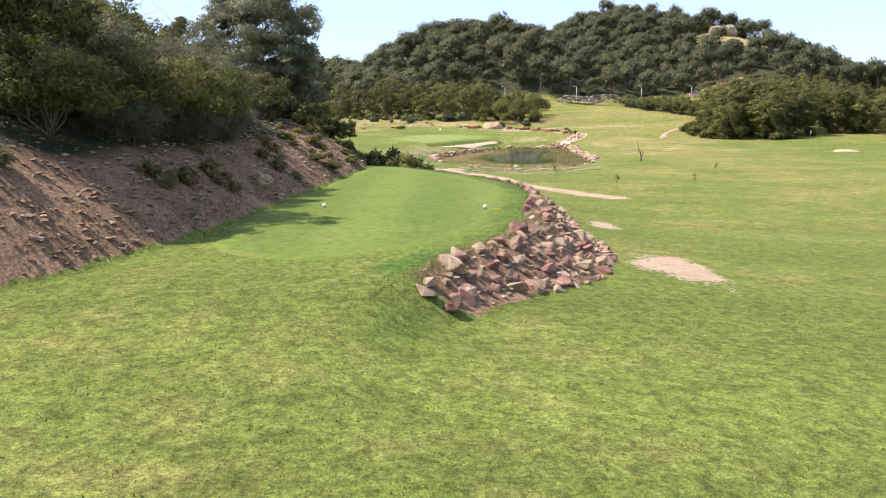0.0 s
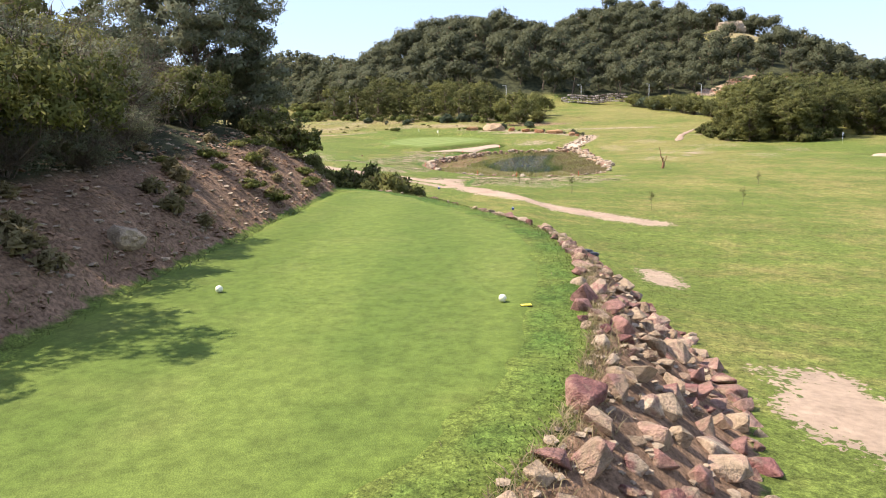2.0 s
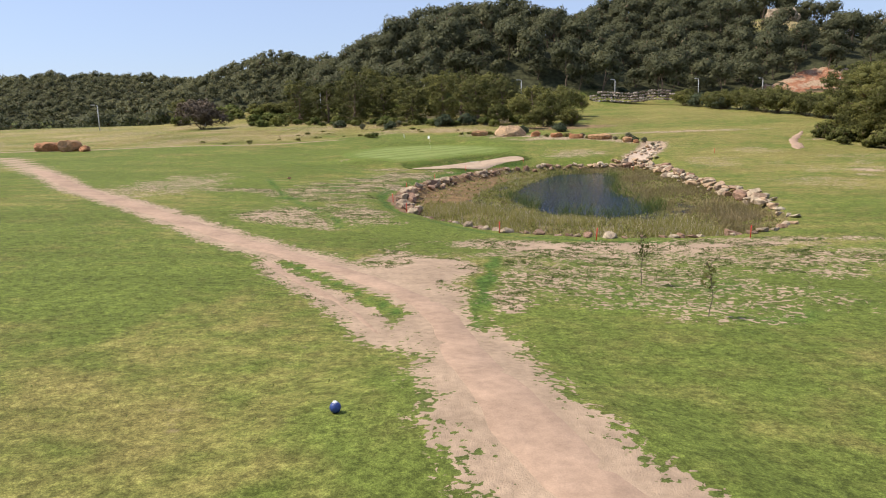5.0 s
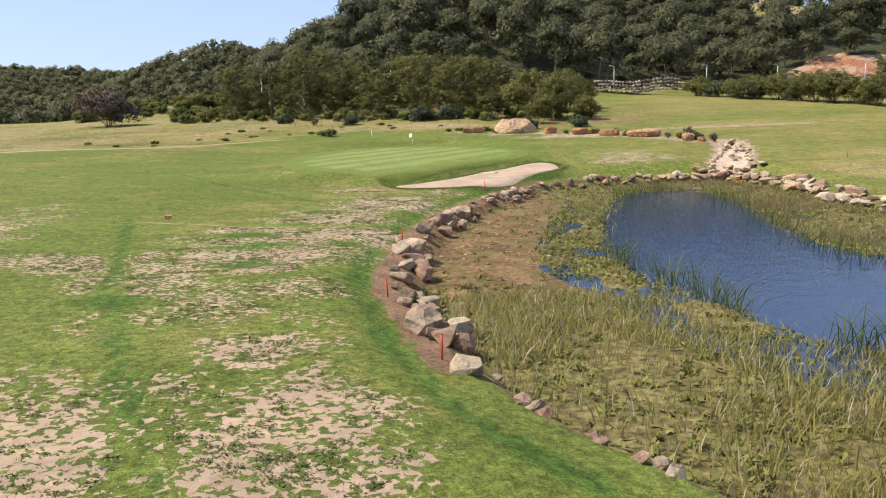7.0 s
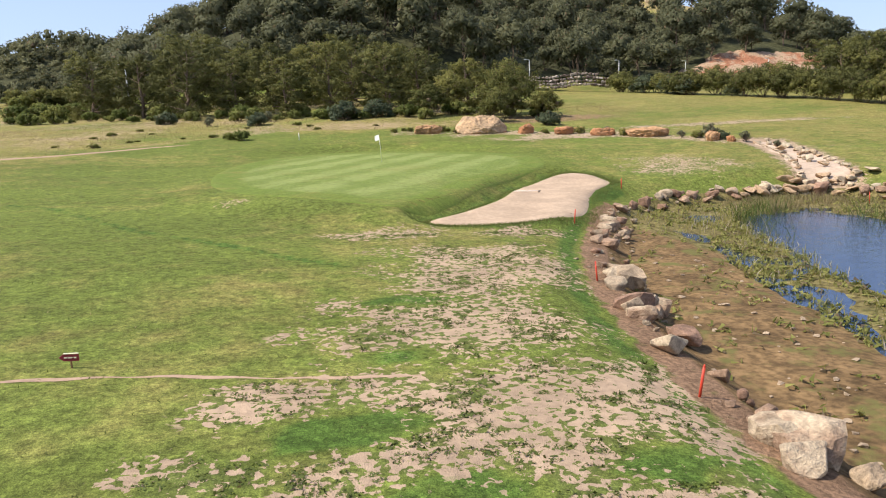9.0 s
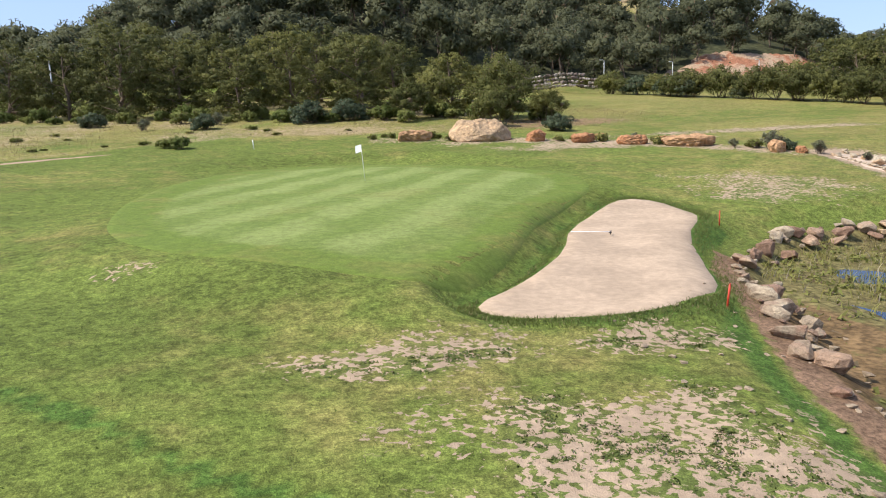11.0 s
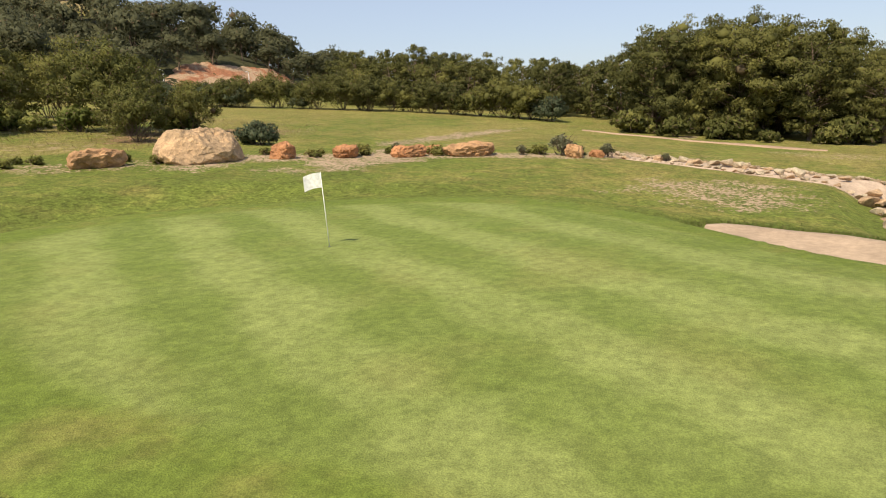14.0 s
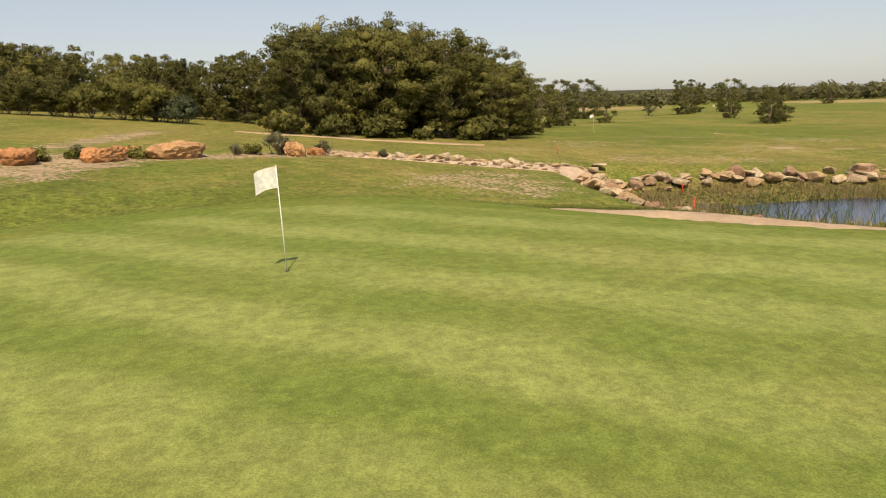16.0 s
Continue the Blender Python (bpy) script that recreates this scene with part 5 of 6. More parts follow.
    for k in range(26):
        x = rng.uniform(-46, 8)
        copy_put(weed, x, float(np.interp(x, FIELD_X, FIELD_Y)) + 2 + rng.uniform(0, 22), rng.uniform(0.6, 1.4), rng.uniform(0, 360), tall=0.6)
    scrub = plant("scrub_bush", "low bright green scrub bush below the trees", "bush", bush_shape, 1500, 0.13, M_BRIGHT, 53, 1.5, 1.3, "scrub below the trees", puffs=9, long=2.4, core=0.25)
    put(scrub, 10.5, 139.0)
    copy_put(scrub, -12.4, 124.2, 0.8, 40, tall=0.9)
    copy_put(scrub, -13.6, 125.0, 0.55, 160)
    for k in range(44):
        x = -46 + 72 * k / 43 + rng.uniform(-1.5, 1.5)
        copy_put(scrub, x, 146 + max(0, -x) * 0.55 - max(0, x - 8) * 0.6 + rng.uniform(-3, 3), rng.uniform(0.5, 1.5), rng.uniform(0, 360), tall=rng.uniform(0.7, 1.3))
    g = "hedge of bushes beside the fairway"
    hedge = [plant("bush", "tall rounded evergreen bush in the fairway hedge", "bush", bush_shape, 3900, 0.17, m, 60 + k, h, s, g, puffs=13, fill=0.5) for k, (h, s, m) in enumerate(((4.6, 3.2, M_SHRUB), (3.6, 2.9, M_BLUE), (5.2, 3.4, M_PINE)))]
    for ob, (x, y) in zip(hedge, ((66, 190), (68, 168), (71, 146))):
        put(ob, x, y)
    for k in range(30):
        f = k / 29
        x = 66 + 9 * f + rng.uniform(-1.2, 1.2)
        y = 190 - 70 * f + rng.uniform(-1.2, 1.2)
        copy_put(hedge[rng.randrange(3)], x, y, rng.uniform(0.55, 1.15), rng.uniform(0, 360))
    for k in range(16):
        copy_put(hedge[rng.randrange(2)], 46 + 30 * k / 15, 206 + rng.uniform(-1, 5), rng.uniform(0.3, 0.6), rng.uniform(0, 360))
    for k in range(46):
        copy_put(scrub, rng.uniform(-68, -33), 193 - 14 * rng.random() ** 1.5, rng.uniform(0.9, 1.9), rng.uniform(0, 360), tall=rng.uniform(0.6, 1.0))
    for k in range(8):
        copy_put(hedge[0], -50 + 15 * k / 7, 190 + rng.uniform(-2, 3), rng.uniform(0.5, 0.9), rng.uniform(0, 360))
    grey = plant("dry_tree", "leafless purplish-grey tree in the rough", "tree", bush_shape, 3200, 0.22, M_TWIG, 70, 5.4, 4.2, "", M_TWIG, 3.0, 0.3, 160, core=0, puffs=14)
    put(grey, -57, 166, 1.35)


def build_big_pines():
    """The tall group of pines beside the far fairway."""
    rng = random.Random(23)
    g = "tall pine group"
    big = [plant("pine_tree", "tall broad Aleppo pine with dense green crown", "tree", pine_shape, 20000, 0.165, M_PINE, 80 + k, h, s, g, low=0.15, puffs=34, fill=0.45) for k, (h, s) in enumerate(((12.6, 6.0), (10.8, 5.2)))]
    put(big[0], 68, 98)
    put(big[1], 62, 90)
    for x, y, k, s in ((75, 107, 0, 1.0), (72, 96, 0, 0.95), (66, 108, 1, 1.0), (80, 100, 0, 0.95), (64, 99.5, 1, 1.05), (78, 92, 1, 0.95), (71, 88, 1, 0.9), (60.5, 86.5, 1, 0.72), (67.5, 85, 1, 0.75), (84, 108, 1, 1.0), (90, 98, 0, 0.8)):
        copy_put(big[k], x, y - 2.5, s, rng.uniform(0, 360))
    shrub = plant("bush", "low green bush below the pines", "bush", bush_shape, 1500, 0.28, M_SHRUB, 90, 2.2, 2.2, "bushes below the pines", puffs=10)
    put(shrub, 60, 97)
    for k in range(20):
        a = rng.uniform(0, 6.28)
        copy_put(shrub, 69 + 12.5 * math.cos(a) * rng.uniform(0.9, 1.1), 94.5 + 14 * math.sin(a) * rng.uniform(0.9, 1.1), rng.uniform(0.5, 1.2), rng.uniform(0, 360))
    # belt of pines behind the fairway
    g = "belt of pines behind the fairway"
    belt = [plant("pine_tree", "mid-size pine in a belt of trees", "tree", pine_shape, 3400, 0.25, M_PINE, 95 + k, h, s, g, low=0.03, puffs=15, fill=0.45) for k, (h, s) in enumerate(((10.0, 4.6), (8.5, 4.2)))]
    put(belt[0], 104, 160, 0.9)
    put(belt[1], 88, 152, 0.9)
    for k in range(76):
        f = rng.random()
        x, y, s, a = 84 + rng.uniform(0, 42) + 8 * f, 182 - 92 * f + rng.uniform(-3, 3), rng.uniform(0.7, 1.05), rng.uniform(0, 360)
        if x + 17.7 > 1.5 * (y - 91):
            copy_put(belt[k % 2], x, y, s, a)
    for x, y, s in ((120, 60, 0.8), (150, 45, 0.9), (112, 72, 0.8), (170, 10, 0.9), (182, 2, 0.8), (176, -6, 0.9), (130, 20, 0.55), (98, 84, 0.9), (104, 78, 0.8), (210, -60, 0.7), (94, 71, 0.65), (100, 66, 0.6), (96, 32, 0.5), (100, 28, 0.6), (104, 25, 0.55), (140, 62, 0.7), (118, 52, 0.5)):
        copy_put(belt[0], x, y, s, rng.uniform(0, 360))


def tree_template(rng, h, spread, leaves, size, puffs=9, low=0.45, core=0.5):
    """One pine of the woods, a rounded dome on a bare trunk: leaf clumps, their normals, trunk and main limbs."""
    lean = rng.normal(size=2) * 0.04 * h
    wood = [limb(rng, (0, 0, -0.3), (lean[0], lean[1], h * 0.8), 0.02 * h + 0.05, 0.06, 0.05, 5, 5)]
    centres, radii = [], []
    for k in range(puffs):
        f = (k + 0.5) / puffs
        a, out = k * 2.4 + rng.uniform(-0.4, 0.4), spread * 0.68 * math.sqrt(f)
        r = spread * rng.uniform(0.40, 0.52)
        top = h * (low + (1 - low) * math.sqrt(max(0.0, 1 - 0.95 * f * f)) * rng.uniform(0.80, 1.04))
        centres.append((lean[0] + math.cos(a) * out, lean[1] + math.sin(a) * out, top - r * 0.6))
        radii.append((r, r, r * rng.uniform(0.75, 1.0)))
        if k % 3 == 2:
            wood.append(limb(rng, (lean[0] * 0.5, lean[1] * 0.5, h * low * 0.8), centres[-1], 0.07, 0.03, 0.1, 3, 3))
    inside = cores(rng, centres, radii, core, 0)
    v, f, n = leaf_bits(rng, centres, radii, leaves, size, 2.0, 0.55, 0.2, 0.9)
    v, f, n = with_cores((v, f, n), inside)
    t, g = join_arrays(wood)
    return v, f, n, t, g


def build_woods():
    """Far woods on the hills: too many trees to count."""
    rng = np.random.default_rng(40)
    near = [tree_template(rng, h, s, 950, 0.42, 11, low) for h, s, low in ((10.6, 4.6, 0.20), (9.4, 4.4, 0.14), (11.4, 4.9, 0.28), (10.0, 4.8, 0.18), (8.2, 4.4, 0.08))]
    coarse = [tree_template(rng, h, s, 150, 0.66, 5, 0.1) for h, s in ((5.0, 3.4), (6.0, 3.8), (4.4, 3.6))]
    jobs = []

    def scatter(x0, x1, y0, y1, gap, keep, kinds):
        xs, ys = np.meshgrid(np.arange(x0, x1, gap), np.arange(y0, y1, gap))
        xs = xs.ravel() + rng.uniform(-0.45, 0.45, xs.size) * gap
        ys = ys.ravel() + rng.uniform(-0.45, 0.45, ys.size) * gap
        ok = keep(xs, ys)
        return xs[ok], ys[ok], height(xs[ok], ys[ok]), kinds

    def on_hill(x, y):
        h = hills(x, y)
        bare = (np.hypot((x - 119) / 22, (y - 215) / 6.5) < 1) | (np.hypot((x - 140) / 19, (y - 284) / 25) < 1)
        road = (y < 203 + 0.14 * np.clip(x - 20, 0, 60)) & (x > -70)
        return (h > 3.0) & (hills(x, y + 9) > h - 1.2) & (x > -44 - 0.25 * (y - 230)) & ~bare & ~road & (y < 420) & (y + 0.25 * np.abs(x - 60) > 195)

    jobs.append(("hill_pinewood", "dense dark green pine wood covering the hill", scatter(-90, 235, 195, 400, 7.8, on_hill, near)))
    jobs.append(("far_pinewood", "distant pine woods on the low ridges", scatter(-360, -30, 300, 620, 7.0, lambda x, y: (hills(x, y) > 5) & (y < 540) & (hills(x, y + 10) > hills(x, y) - 1.0), coarse)))
    jobs.append(("ridge_pinewood", "distant dark woods along the flat ridge", scatter(180, 520, -420, 60, 5.6, lambda x, y: (np.abs(np.hypot(x + 16, y - 101) - 372 - 14 * wobble(x, y, 40.0)) < 22) & (x + 16 > 0.75 * (101 - y)), coarse)))
    jobs.append(("plain_trees", "scattered trees and hedges on the plain", scatter(150, 420, -260, 120, 15.0, lambda x, y: (wobble(x, y, 22.0, 4.0) > 0.55) & (x + 16 > 0.5 * (101 - y)), coarse)))
    jobs.append(("field_edge_trees", "trees along the edge of the rough", scatter(-330, -72, 196, 330, 10.0, lambda x, y: (y > 205 - 0.25 * (x + 72)) & (rng.random(x.shape) < 0.75), coarse)))
    for name, label, (xs, ys, zs, kinds) in jobs:
        leaves, normals, trunks = [], [], []
        for x, y, z in zip(xs, ys, zs):
            v, f, n, t, g = kinds[rng.integers(len(kinds))]
            a, s, tall = rng.uniform(0, 6.28), rng.uniform(0.62, 1.3), rng.uniform(0.8, 1.15)
            c, d = math.cos(a) * s, math.sin(a) * s
            turn = np.array([[c, d, 0], [-d, c, 0], [0, 0, s * tall]])
            o = np.array([x, y, z - 0.2])
            leaves.append((v @ turn + o, f))
            normals.append(n @ (turn / s))
            if kinds is near:
                trunks.append((t @ turn + o, g))
        if not leaves:
            continue
        v, f = join_arrays(leaves)
        ob = thing(name, label, "woods", data=mesh_of(name, v, f, M_PINE_HAZED, True, np.concatenate(normals)), kind="stuff")
        if trunks:
            v, f = join_arrays(trunks)
            part("trunks", mesh_of("trunks", v, f, M_BARK, True), ob)


def blades(rng, x, y, z, h, wide, lean=0.35):
    """Blades of two segments: vertices and quads (the tip is narrow)."""
    n = len(x)
    a = rng.uniform(0, 2 * math.pi, n)
    side = np.column_stack([np.cos(a), np.sin(a), np.zeros(n)]) * wide[:, None] * 0.5
    to = rng.uniform(0, 2 * math.pi, n)
    out = np.column_stack([np.cos(to), np.sin(to), np.zeros(n)]) * (h * lean * rng.uniform(0.2, 1.6, n))[:, None]
    p0 = np.column_stack([x, y, z])
    p1 = p0 + out * 0.35 + np.column_stack([np.zeros((n, 2)), h * 0.6])
    p2 = p0 + out + np.column_stack([np.zeros((n, 2)), h])
    v = np.stack([p0 - side, p0 + side, p1 + side * 0.8, p1 - side * 0.8, p2 + side * 0.15, p2 - side * 0.15], 1).reshape(-1, 3)
    i = np.arange(n)[:, None] * 6
    f = np.concatenate([i + np.array([[0, 1, 2, 3]]), i + np.array([[3, 2, 4, 5]])])
    return v, f


def build_pond_plants():
    rng = np.random.default_rng(8)
    n = 200000
    x, y = rng.uniform(-4, 27, n), rng.uniform(29, 88, n)
    r, w = signed(RIM, x, y), signed(WATER, x, y)
    dense = 0.16 + 0.84 * sstep(-0.25, 0.35, wobble(x, y, 2.6, 1.0))
    south, east = y < 50, x > 13
    west = (x < 8) & (y > 50)
    keep = (r < -0.7) & (w > -0.5)
    p = np.where(south, 1.0 * dense, np.where(east, 0.62 * dense, np.where(west, 0.20 * dense * (w < 3.2), 0.34 * dense)))
    p = np.where(w < 0.25, p * 0.45, p)
    p = np.where((r > -1.6) & south, p * 0.4, p)
    keep &= rng.random(n) < p
    x, y, w = x[keep], y[keep], w[keep]
    h = np.where(y < 50, rng.uniform(0.22, 0.62, len(x)) * (0.6 + 0.4 * sstep(0.3, 4.0, w)), np.where(x > 13, rng.uniform(0.2, 0.5, len(x)), rng.uniform(0.15, 0.5, len(x))))
    wide = rng.uniform(0.018, 0.045, len(x))
    for name, label, material, pick in (("reeds", "dense pale green and straw-coloured reeds in the shallows", M_REED, x < 15.5), ("dry_reeds", "short dry straw-coloured reeds below the rim stones", M_DRY, x >= 15.5)):
        v, f = blades(rng, x[pick], y[pick], height(x[pick], y[pick]) - 0.05, h[pick], wide[pick], 0.5)
        thing(name, label, "reeds", data=mesh_of(name, v, f, material), kind="stuff")
    # taller tufts at the water's edge
    n = 2600
    a = rng.choice(len(WATER), n)
    k = rng.random(n)
    pts = np.array(WATER)
    x = pts[a, 0] * (1 - k) + pts[(a + 1) % len(WATER), 0] * k + rng.normal(0, 0.5, n)
    y = pts[a, 1] * (1 - k) + pts[(a + 1) % len(WATER), 1] * k + rng.normal(0, 0.5, n)
    ok = ((y < 58) | (x > 12)) & (wobble(x, y, 2.0, 2.0) > -0.15)
    x, y = x[ok], y[ok]
    v, f = blades(rng, x, y, np.maximum(height(x, y), WATER_Z - 0.1), rng.uniform(0.6, 1.25, len(x)), rng.uniform(0.02, 0.04, len(x)), 0.9)
    thing("rushes", "arching green rushes leaning over the water", "rushes", data=mesh_of("rushes", v, f, M_BLADE), kind="stuff")
    # low matted plants
    n = 26000
    x, y = rng.uniform(-4, 27, n), rng.uniform(29, 88, n)
    r, w = signed(RIM, x, y), signed(WATER, x, y)
    west = (x < 9) & (y > 52)
    keep = (r < -0.6) & (w > 0.0) & (rng.random(n) < np.where(west, np.where(w < 3.4, 0.95, 0.10), 0.55)) & (wobble(x, y, 1.5, 6.0) > -0.35)
    x, y = x[keep], y[keep]
    c = np.column_stack([x, y, height(x, y) + 0.03])
    rad = np.tile((0.16, 0.16, 0.12), (len(x), 1)) * rng.uniform(0.5, 1.5, (len(x), 1))
    v, f, _ = leaf_bits(rng, c, rad, len(x) * 5, 0.11, 2.2, 0.2, 0.8)
    thing("marsh_plants", "low matted yellow-green marsh plants around the water", "plants", data=mesh_of("marsh_plants", v, f, M_MARSH), kind="stuff")


def build_grass():
    """Short grass where the camera passes close, clumps on the bare patches, dry rough behind the green."""
    rng = np.random.default_rng(12)

    def masks(x, y):
        m = ground_masks(x, y)
        clear = (signed(GREEN, x, y) > 0.2) & (signed(BUNKER, x, y) > 0.1) & (signed(RIM, x, y) > 0.5) & (signed(TEE_OUTLINE, x, y) > 0.1) & (m["soil"] < 0.3)
        p, where = off_line(PATH_LINE, x, y)
        return m, clear & (p > 1.7)

    n = 44000
    x = np.concatenate([rng.uniform(-15, 13, n // 2), rng.uniform(-20, 12, n // 2)])
    y = np.concatenate([rng.uniform(-71, -22, n // 2), rng.uniform(4, 82, n // 2)])
    m, ok = masks(x, y)
    ok &= m["dirt"] < 0.4
    x, y = x[ok], y[ok]
    v, f = blades(rng, x, y, height(x, y) - 0.005, rng.uniform(0.025, 0.06, len(x)), rng.uniform(0.012, 0.026, len(x)), 1.0)
    thing("short_grass", "short mown grass blades over the fairway", "grass", data=mesh_of("short_grass", v, f, M_BLADE), kind="stuff")
    n = 62000
    x, y = rng.uniform(-19, 22, n), rng.uniform(12, 76, n)
    m, ok = masks(x, y)
    ok &= (m["dirt"] > 0.36) & (m["dirt"] < 1.0) & (wobble(x, y, 0.8, 1.0) > -0.15)
    x, y = x[ok], y[ok]
    s = (0.045 + 0.13 * rng.random(len(x)) ** 2) * (1 + 0.4 * wobble(x, y, 1.1, 3.0))
    c = np.column_stack([x, y, height(x, y) - 0.005])
    rad = np.column_stack([s * rng.uniform(0.9, 1.7, len(x)), s * rng.uniform(0.7, 1.1, len(x)), s * rng.uniform(0.20, 0.34, len(x))])
    v, f, _ = leaf_bits(rng, c, rad, len(x) * 15, 0.040, 1.9, 0.3, 1.0, 0.7)
    _ = _ * 0.45 + np.array([0, 0, 0.8])
    thing("turf_clumps", "small rounded green cushions of turf on bare sandy ground", "grass", data=mesh_of("turf_clumps", v, f, M_CLUMP, True, _), kind="stuff")
    n = 60000
    x, y = rng.uniform(-60, 42, n), rng.uniform(112, 156, n)
    keep = (y > np.interp(x, FIELD_X, FIELD_Y) + 1.0 + 1.5 * wobble(x, y, 6.0)) & (rng.random(n) < 0.35 + 0.65 * sstep(-0.2, 0.5, wobble(x, y, 5.0, 2.0)))
    x, y = x[keep], y[keep]
    v, f = blades(rng, x, y, height(x, y) - 0.02, rng.uniform(0.05, 0.20, len(x)), rng.uniform(0.02, 0.05, len(x)), 1.3)
    thing("dry_rough", "long dry straw-coloured grass in the rough", "grass", data=mesh_of("dry_rough", v, f, M_DRY), kind="stuff")
    n = 6000
    x, y = rng.uniform(-16, -8.5, n), rng.uniform(-57, -16, n)
    toe = np.interp(y, TOE_Y, TOE_X)
    keep = (toe - x > -0.5) & (toe - x < 0.9)
    x, y = x[keep], y[keep]
    v, f = blades(rng, x, y, height(x, y), rng.uniform(0.06, 0.2, len(x)), rng.uniform(0.012, 0.03, len(x)), 0.8)
    thing("verge_grass", "longer green grass along the foot of the bank", "grass", data=mesh_of("verge_grass", v, f, M_BLADE), kind="stuff")
    n = 4500
    y = rng.uniform(-59, -21, n)
    x = np.interp(y, EDGE_Y, EDGE_X) + rng.normal(0.0, 0.22, n)
    v, f = blades(rng, x, y, height(x, y), rng.uniform(0.02, 0.05, n), rng.uniform(0.010, 0.022, n), 0.9)
    thing("tee_edge_grass", "longer grass fringing the stones of the tee", "grass", data=mesh_of("tee_edge_grass", v, f, M_BLADE), kind="stuff")
    n = 5200
    y = rng.uniform(-57.5, -37, n)
    x = np.interp(y, EDGE_Y, EDGE_X) + 0.12 + np.abs(rng.normal(0.0, 0.32, n))
    v, f = blades(rng, x, y, height(x, y), rng.uniform(0.05, 0.16, n), rng.uniform(0.010, 0.022, n), 1.2)
    thing("dry_fringe", "dry straw-coloured grass along the top of the stone bank", "grass", data=mesh_of("dry_fringe", v, f, M_DRY), kind="stuff")
    n = 22000
    a = rng.choice(len(BUNKER), n)
    k = rng.random(n)
    pts = np.array(BUNKER)
    x = pts[a, 0] * (1 - k) + pts[(a + 1) % len(BUNKER), 0] * k + rng.normal(0, 0.5, n)
    y = pts[a, 1] * (1 - k) + pts[(a + 1) % len(BUNKER), 1] * k + rng.normal(0, 0.5, n)
    ok = (signed(BUNKER, x, y) > 0.05) & (signed(GREEN, x, y) > 0.55)
    x, y = x[ok], y[ok]
    v, f = blades(rng, x, y, height(x, y), rng.uniform(0.04, 0.12, len(x)), rng.uniform(0.012, 0.024, len(x)), 0.9)
    thing("bunker_lip_grass", "longer grass hanging over the lip of the bunker", "grass", data=mesh_of("bunker_lip_grass", v, f, M_BLADE), kind="stuff")


# ---- small things ----
def tube_mesh(name, points, radii, material, sides=8, smooth=True, cap=True):
    v, f = tube_arrays(points, radii, sides)
    bm = bmesh.new()
    vs = [bm.verts.new(p) for p in v]
    for q in f:
        bm.faces.new([vs[i] for i in q])
    if cap:
        bm.faces.new(vs[:sides][::-1])
        bm.faces.new(vs[-sides:])
    bmesh.ops.recalc_face_normals(bm, faces=bm.faces[:])
    return bm_mesh(bm, name, material, smooth)


def box_mesh(name, size, material, bevel=0.01, at=(0, 0, 0)):
    bm = bmesh.new()
    bmesh.ops.create_cube(bm, size=1.0)
    for v in bm.verts:
        v.co = Vector((v.co.x * size[0] + at[0], v.co.y * size[1] + at[1], v.co.z * size[2] + at[2]))
    bmesh.ops.bevel(bm, geom=bm.edges[:], offset=bevel, segments=2, affect="EDGES", clamp_overlap=True)
    return bm_mesh(bm, name, material)


def build_flag(name, label, x, y, h, lean=(0.0, 0.0), cloth=(0.46, 0.40), turn=110.0, number=True):
    ob = thing(name, label, "golf flag", pose(x, y, height_at(x, y) + 0.02))
    part("pole", tube_mesh("pole", [(0, 0, -0.05), (lean[0] * 0.5, lean[1] * 0.5, h * 0.5), (lean[0], lean[1], h)], [0.011, 0.011, 0.008], M_WHITE), ob)
    # closed black plug: the dark of the open hole is put in as colour
    part("hole_cup", tube_mesh("hole_cup", [(0, 0, -0.05), (0, 0, 0.006)], [0.054, 0.054], M_BLACK, 16), ob)
    bm = bmesh.new()
    nx, nz = 12, 8
    grid = {}
    a = radians(turn)
    for side in (0, 1):
        for i in range(nx + 1):
            for k in range(nz + 1):
                u, w = i / nx, k / nz
                drop = 0.22 * u * u
                ripple = 0.05 * math.sin(u * 7 + w * 1.5) * u + side * 0.004
                px, py = u * cloth[0], ripple
                grid[side, i, k] = bm.verts.new((lean[0] * (h - 0.02 - w * cloth[1]) / h + px * math.cos(a) - py * math.sin(a), lean[1] + px * math.sin(a) + py * math.cos(a), h - 0.02 - w * cloth[1] - drop * cloth[0]))
        for i in range(nx):
            for k in range(nz):
                q = [grid[side, i, k], grid[side, i + 1, k], grid[side, i + 1, k + 1], grid[side, i, k + 1]]
                bm.faces.new(q if side else q[::-1])
    part("flag", bm_mesh(bm, "flag", M_WHITE, True), ob, "white cloth flag")
    return ob


def build_flags():
    build_flag("golf_flag", "white golf flag on a thin leaning white stick", -1.98, 102.41, 2.05, (-0.13, 0.04), turn=120)
    build_flag("golf_flag", "white golf flag on a distant green", 71.5, 70.5, 2.3, turn=40)
    build_flag("golf_flag", "white golf flag on a far fairway green", 168, 3, 2.3, turn=40)


